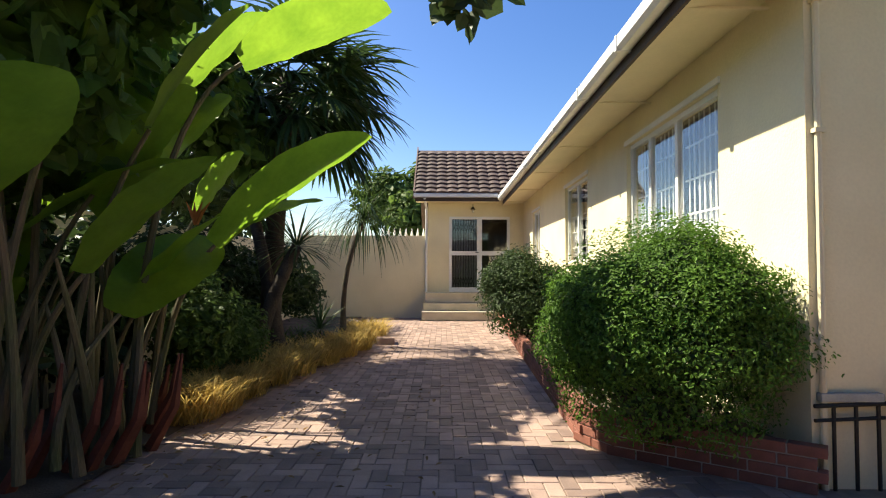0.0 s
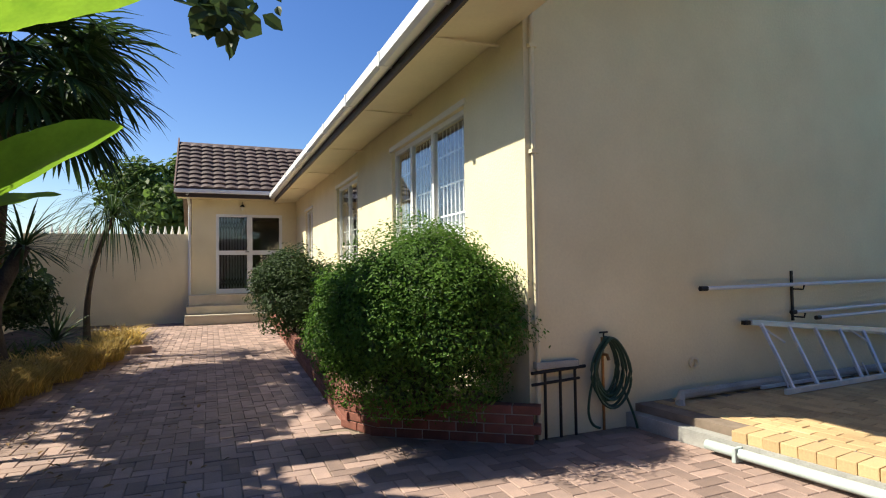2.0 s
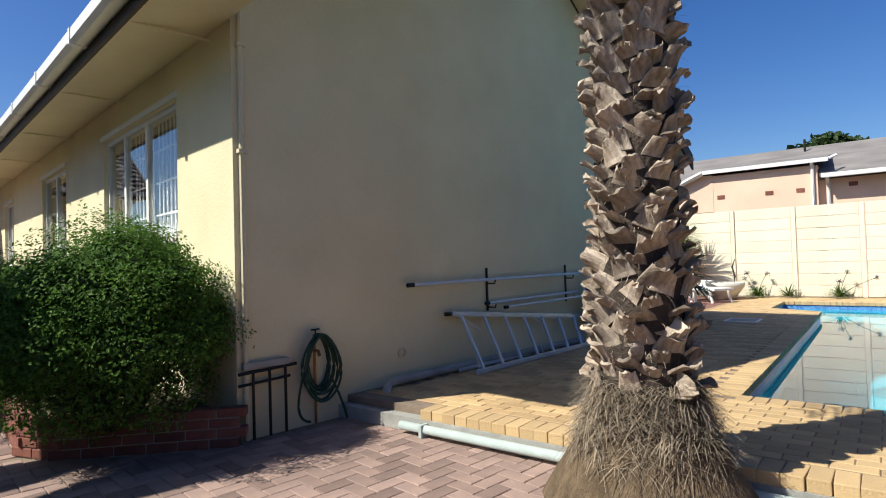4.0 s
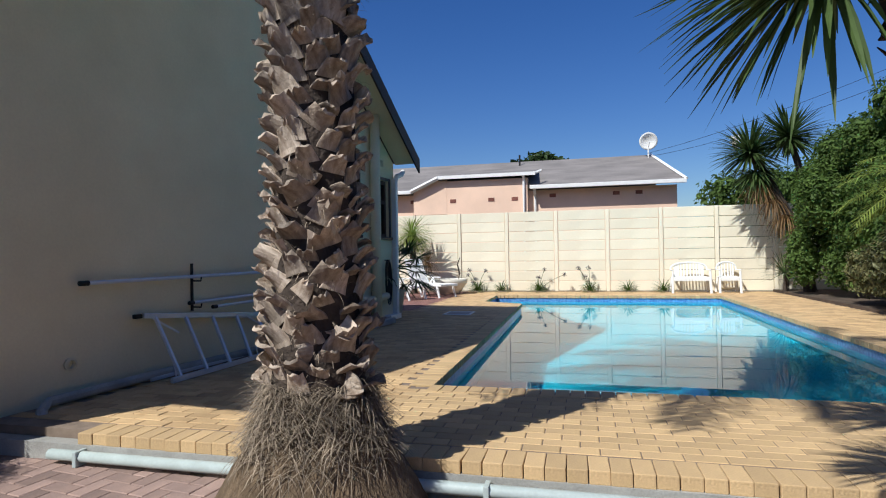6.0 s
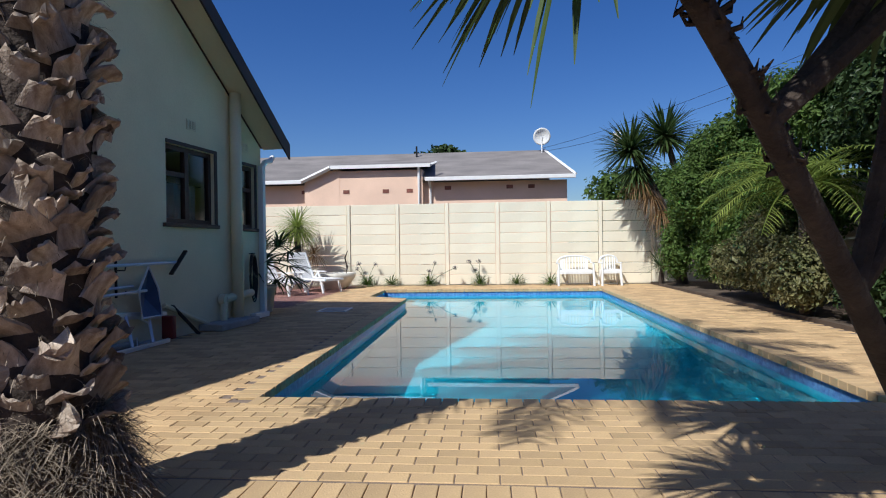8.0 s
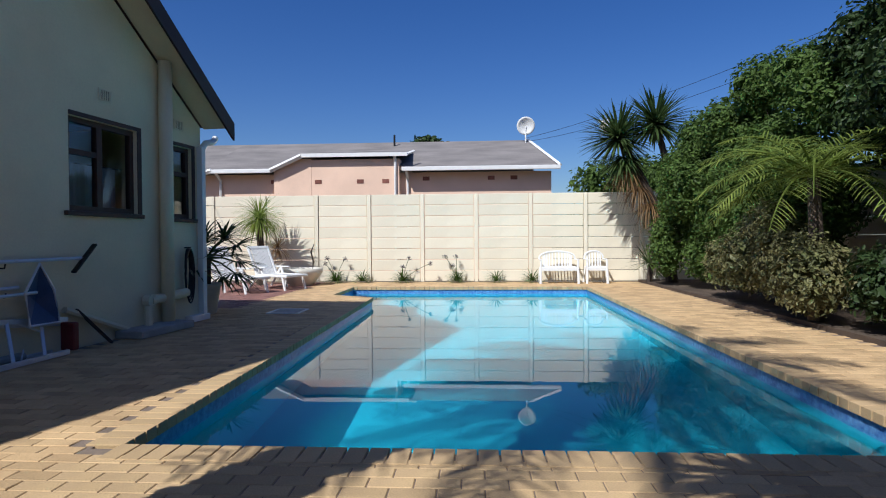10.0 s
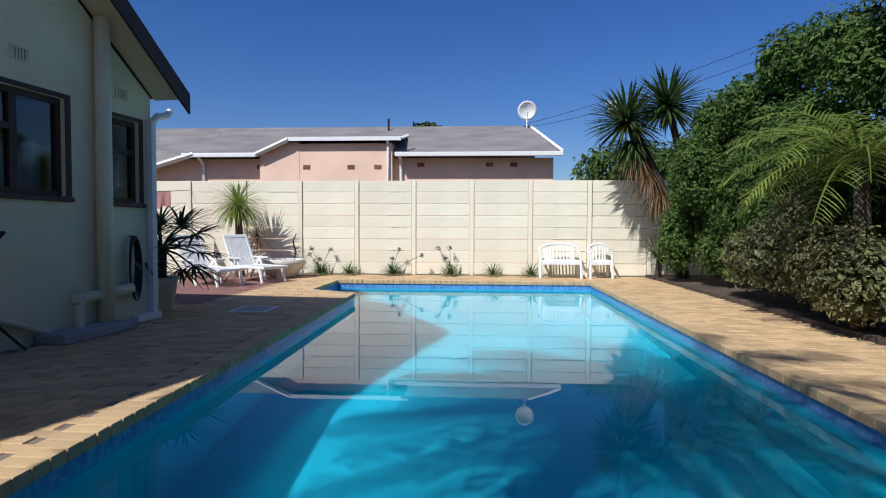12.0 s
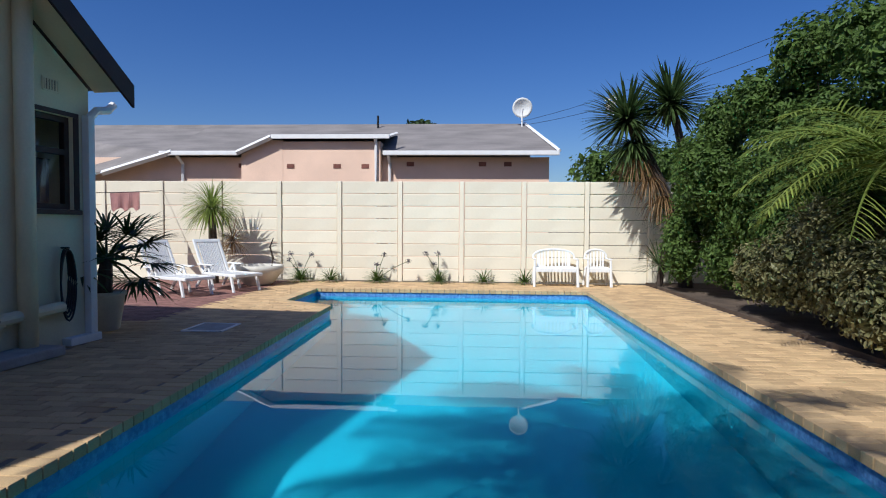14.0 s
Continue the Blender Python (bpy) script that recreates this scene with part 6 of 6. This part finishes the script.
# ---- paving ----
def brick_mesh(name, lx, ly, h, material):
    bm = bmesh.new()
    a, c = 0.004, 0.004
    low = [bm.verts.new((sx * lx / 2, sy * ly / 2, -h)) for sx, sy in ((-1, -1), (1, -1), (1, 1), (-1, 1))]
    mid = [bm.verts.new((sx * lx / 2, sy * ly / 2, -c)) for sx, sy in ((-1, -1), (1, -1), (1, 1), (-1, 1))]
    top = [bm.verts.new((sx * (lx / 2 - a), sy * (ly / 2 - a), 0)) for sx, sy in ((-1, -1), (1, -1), (1, 1), (-1, 1))]
    bm.faces.new(top)
    for i in range(4):
        j = (i + 1) % 4
        bm.faces.new((mid[i], mid[j], top[j], top[i]))
        bm.faces.new((low[i], low[j], mid[j], mid[i]))
    me = bpy.data.meshes.new(name)
    bm.to_mesh(me)
    bm.free()
    me.materials.append(material)
    return me


def joined(name, cells, h, material, parent, seed, ztop):
    """Many bricks (x, y, lx, ly) in one mesh."""
    rng = np.random.default_rng(seed)
    v, f = [], []
    for x, y, lx, ly in cells:
        z = ztop + rng.normal(0, 0.0012)
        tl = rng.normal(0, 0.0015, 4)
        k = len(v)
        for q, (inset, zz) in enumerate(((0, -h), (0, -0.004), (0.004, 0))):
            for e, (sx, sy) in enumerate(((-1, -1), (1, -1), (1, 1), (-1, 1))):
                v.append((x + sx * (lx / 2 - inset), y + sy * (ly / 2 - inset), z + zz + tl[e] * (q > 0)))
        f.append((k + 8, k + 9, k + 10, k + 11))
        for i in range(4):
            j = (i + 1) % 4
            f += [(k + 4 + i, k + 4 + j, k + 8 + j, k + 8 + i), (k + i, k + j, k + 4 + j, k + 4 + i)]
    ob = pydata(name, v, f, material, parent)
    ob["kind"] = "stuff"
    return ob


def single(name, cells, meshes, parent, z):
    for x, y, k in cells:
        o = new(name, meshes[k])
        o.parent, o.location = parent, (x, y, z)


JW = 0.006
road = thing("driveway", "worn red-brown clay paver driveway in herringbone bond", "paving", kind="structure")
part("joint_sand", boxes((-3.2, 4.62, -7, 1.86, -0.058, -0.010), (-3.2, 3.37, 1.86, YD, -0.058, -0.010), (3.37, 4.62, 1.86, 2.84, -0.058, -0.010)), M_SAND, road)
W = 0.112
near, far_, hh, vv = [], [], brick_mesh("paver", 2 * W - JW, W - JW, 0.02, M_PAVE_O), brick_mesh("paver", W - JW, 2 * W - JW, 0.02, M_PAVE_O)
for i in range(int(-1.4 / W), int(4.6 / W)):
    for j in range(int(-3 / W), int(15.6 / W)):
        d = (i - j) % 4
        if d not in (0, 3):
            continue
        x, y = ((i + 1) * W, (j + 0.5) * W) if d == 0 else ((i + 0.5) * W, (j + 1) * W)
        kx = 2.22 + (y - 3.8) * 0.036 if y > 3.8 else (2.3 + (3.5 - y) * 1.38)
        edge = -1.15 if y < 4.2 else (-1.15 + (y - 4.2) * 0.155 if y < 9.5 else (-0.45 if y < 11.8 else -3.0))
        if x > kx - 0.02 and y > 2.74 or x > 4.56 or (y > 2.74 and x > 3.3) or x < edge - 0.05:
            continue
        if 14.55 < y and 0.4 < x < 2.5:
            continue
        if (x - 4.38) ** 2 + y ** 2 < 0.2:
            continue
        if 1.7 < x < 4.6 and 0.9 < y < 2.8 and len(near) < 300:
            near.append((x, y, 0 if d == 0 else 1))
        else:
            far_.append((x, y, 2 * W - JW, W - JW) if d == 0 else (x, y, W - JW, 2 * W - JW))
joined("pavers", far_, 0.02, M_PAVE, road, 201, 0.0)
single("paver", near, (hh, vv), road, 0.0)

deck = thing("pool_deck", "yellow clay paver deck around the pool", "paving", kind="structure", at=SITE)


def inside_pool(u, v, g=0.0):
    if -0.1 - g < u < PU1 + g and PV0 - g < v < g:
        return True
    return PIN - g < u < PU1 + g and g <= v < PVX + g and (u - PIN) > (v - g) * 0.58


DECK_U0, DECK_V0 = -1.83, -6.35
part("base_slab", boxes((DECK_U0 - 0.0, -0.12, DECK_V0, 3.3, -0.055, DZ - 0.07), (PU1 + 0.02, FU + 0.1, DECK_V0, 9, -0.055, DZ - 0.02), (-0.12, PU1 + 0.02, DECK_V0, PV0 - 0.02, -0.055, DZ - 0.02), (-0.02, PIN - 0.02, 0.02, 9, -0.055, DZ - 0.02), (PIN + 0.6, PU1 + 0.02, PVX + 0.02, 9, -0.055, DZ - 0.02), (PIN - 0.02, PIN + 0.6, PVX + 0.02, 9, -0.055, DZ - 0.02)), M_CONC, deck, "grey concrete base")
part("joint_sand", boxes((DECK_U0 + 0.1, -0.13, DECK_V0, 3.3, DZ - 0.069, DZ - 0.006), (-0.13, PU1 + 0.05, DECK_V0, PV0 - 0.05, DZ - 0.019, DZ - 0.006), (-0.13, PIN - 0.05, 0.05, 9, DZ - 0.019, DZ - 0.006), (PU1 + 0.05, FU - 0.05, DECK_V0, 9, DZ - 0.019, DZ - 0.006), (PIN - 0.05, PU1 + 0.05, PVX + 0.05, 9, DZ - 0.019, DZ - 0.006)), M_SAND, deck)
L, B = 0.222, 0.112
near, far_, red_, dk = [], [], [], brick_mesh("deck_paver", B - JW, L - JW, 0.03, M_DECK_O)
for i in range(int((FU - DECK_U0) / B)):
    u = DECK_U0 + 0.26 + (i + 0.5) * B
    for j in range(int(16 / L)):
        v = DECK_V0 + (j + 0.5 * (i % 2)) * L + 0.1
        p = site(u, v)
        if inside_pool(u, v, 0.11) or (p.y > YG - 0.08 and p.x < XE + 0.02) or p.y > 7 or u > FU - 0.1:
            continue
        if (p.x - 4.38) ** 2 + p.y ** 2 < 0.22:
            continue
        if v > 1.6 and u > 6.3 and v - 1.6 > (u - 10.6) * -0.0 and p.x > XE - 0.4 and v > 2.0:
            red_.append((u, v, B - JW, L - JW))
        elif u < -0.2 and -3.4 < v < 0.0 and len(near) < 298:
            near.append((u, v, 0))
        else:
            far_.append((u, v, B - JW, L - JW))
joined("deck_pavers", far_, 0.03, M_DECK, deck, 202, DZ)
joined("red_pavers", red_, 0.03, M_REDPAVE, deck, 203, DZ)
single("deck_paver", near, (dk,), deck, DZ)
# edging bricks on the front of the deck
eb = bmesh.new()
box(eb, -0.11, 0.11, -0.054, 0.054, -0.075, 0.0, bev=0.006)
edge_me = bpy.data.meshes.new("edge_brick")
eb.to_mesh(edge_me)
eb.free()
edge_me.materials.append(M_DECK_O)
rng = np.random.default_rng(205)
for j in range(80):
    v = 1.80 - j * 0.1125
    p = site(DECK_U0 + 0.13, v)
    if (p.x - 4.38) ** 2 + p.y ** 2 < 0.13:
        continue
    o = new("edge_brick", edge_me)
    o.parent = deck
    o.matrix_local = pose(DECK_U0 + 0.12 + rng.normal(0, 0.004), v, DZ + 0.004, 0, 0, rng.normal(0, 1))
# coping round the pool
coping = []
for (a, b) in zip(OUT, OUT[1:] + OUT[:1]):
    a, b = Vector(a), Vector(b)
    d = (b - a)
    n = max(1, round(d.length / 0.118))
    for k in range(n):
        coping.append((a + d * ((k + 0.5) / n), math.degrees(math.atan2(d.y, d.x))))
for p, ang in coping:
    o = new("coping_brick", edge_me)
    o.parent = deck
    q = Matrix.Rotation(radians(ang), 3, "Z") @ Vector((0, -0.085, 0))
    o.matrix_local = pose(p.x + q.x, p.y + q.y, DZ + 0.005, 0, 0, ang + 90 + rng.normal(0, 0.7))
pvc = thing("pvc_pipe", "pale blue-grey plastic pipe along the deck edge", "pipe", at=SITE)
part("pipe", tubes(([(DECK_U0 - 0.06, 2.0, 0.06), (DECK_U0 - 0.06, -3.5, 0.06)], 0.035), n=10), M_PIPE, pvc, smooth=True)
for v in (1.75, 0.55, -0.9):
    part("pipe_clip", boxes((DECK_U0 - 0.105, DECK_U0 - 0.015, v, v + 0.03, 0.0, 0.10), bev=0.006), M_PIPE, pvc)
elb = thing("grey_pipe", "grey pipe running along the foot of the gable wall", "pipe")
part("pipe", tubes(([(4.66, 2.55, 0.02), (4.68, 2.62, 0.2), (4.8, 2.72, 0.23), (5.9, 2.76, 0.235), (8.2, 2.76, 0.235)], 0.04), n=9), M_CONC, elb)
for x, y, z, ang in BRICKS:
    o = new("brick", brick_me)
    o.parent = kerb
    o.matrix_local = pose(x, y, z, 0, 0, ang)
for x, r in TILE_AT:
    o = new("roof_tile", tile_me)
    o.parent = wing
    o.location = Vector((x, EY - 0.04, EZ + 0.012)) + sl * (r * 0.262 + 0.0) + Vector((0, 0, 0))
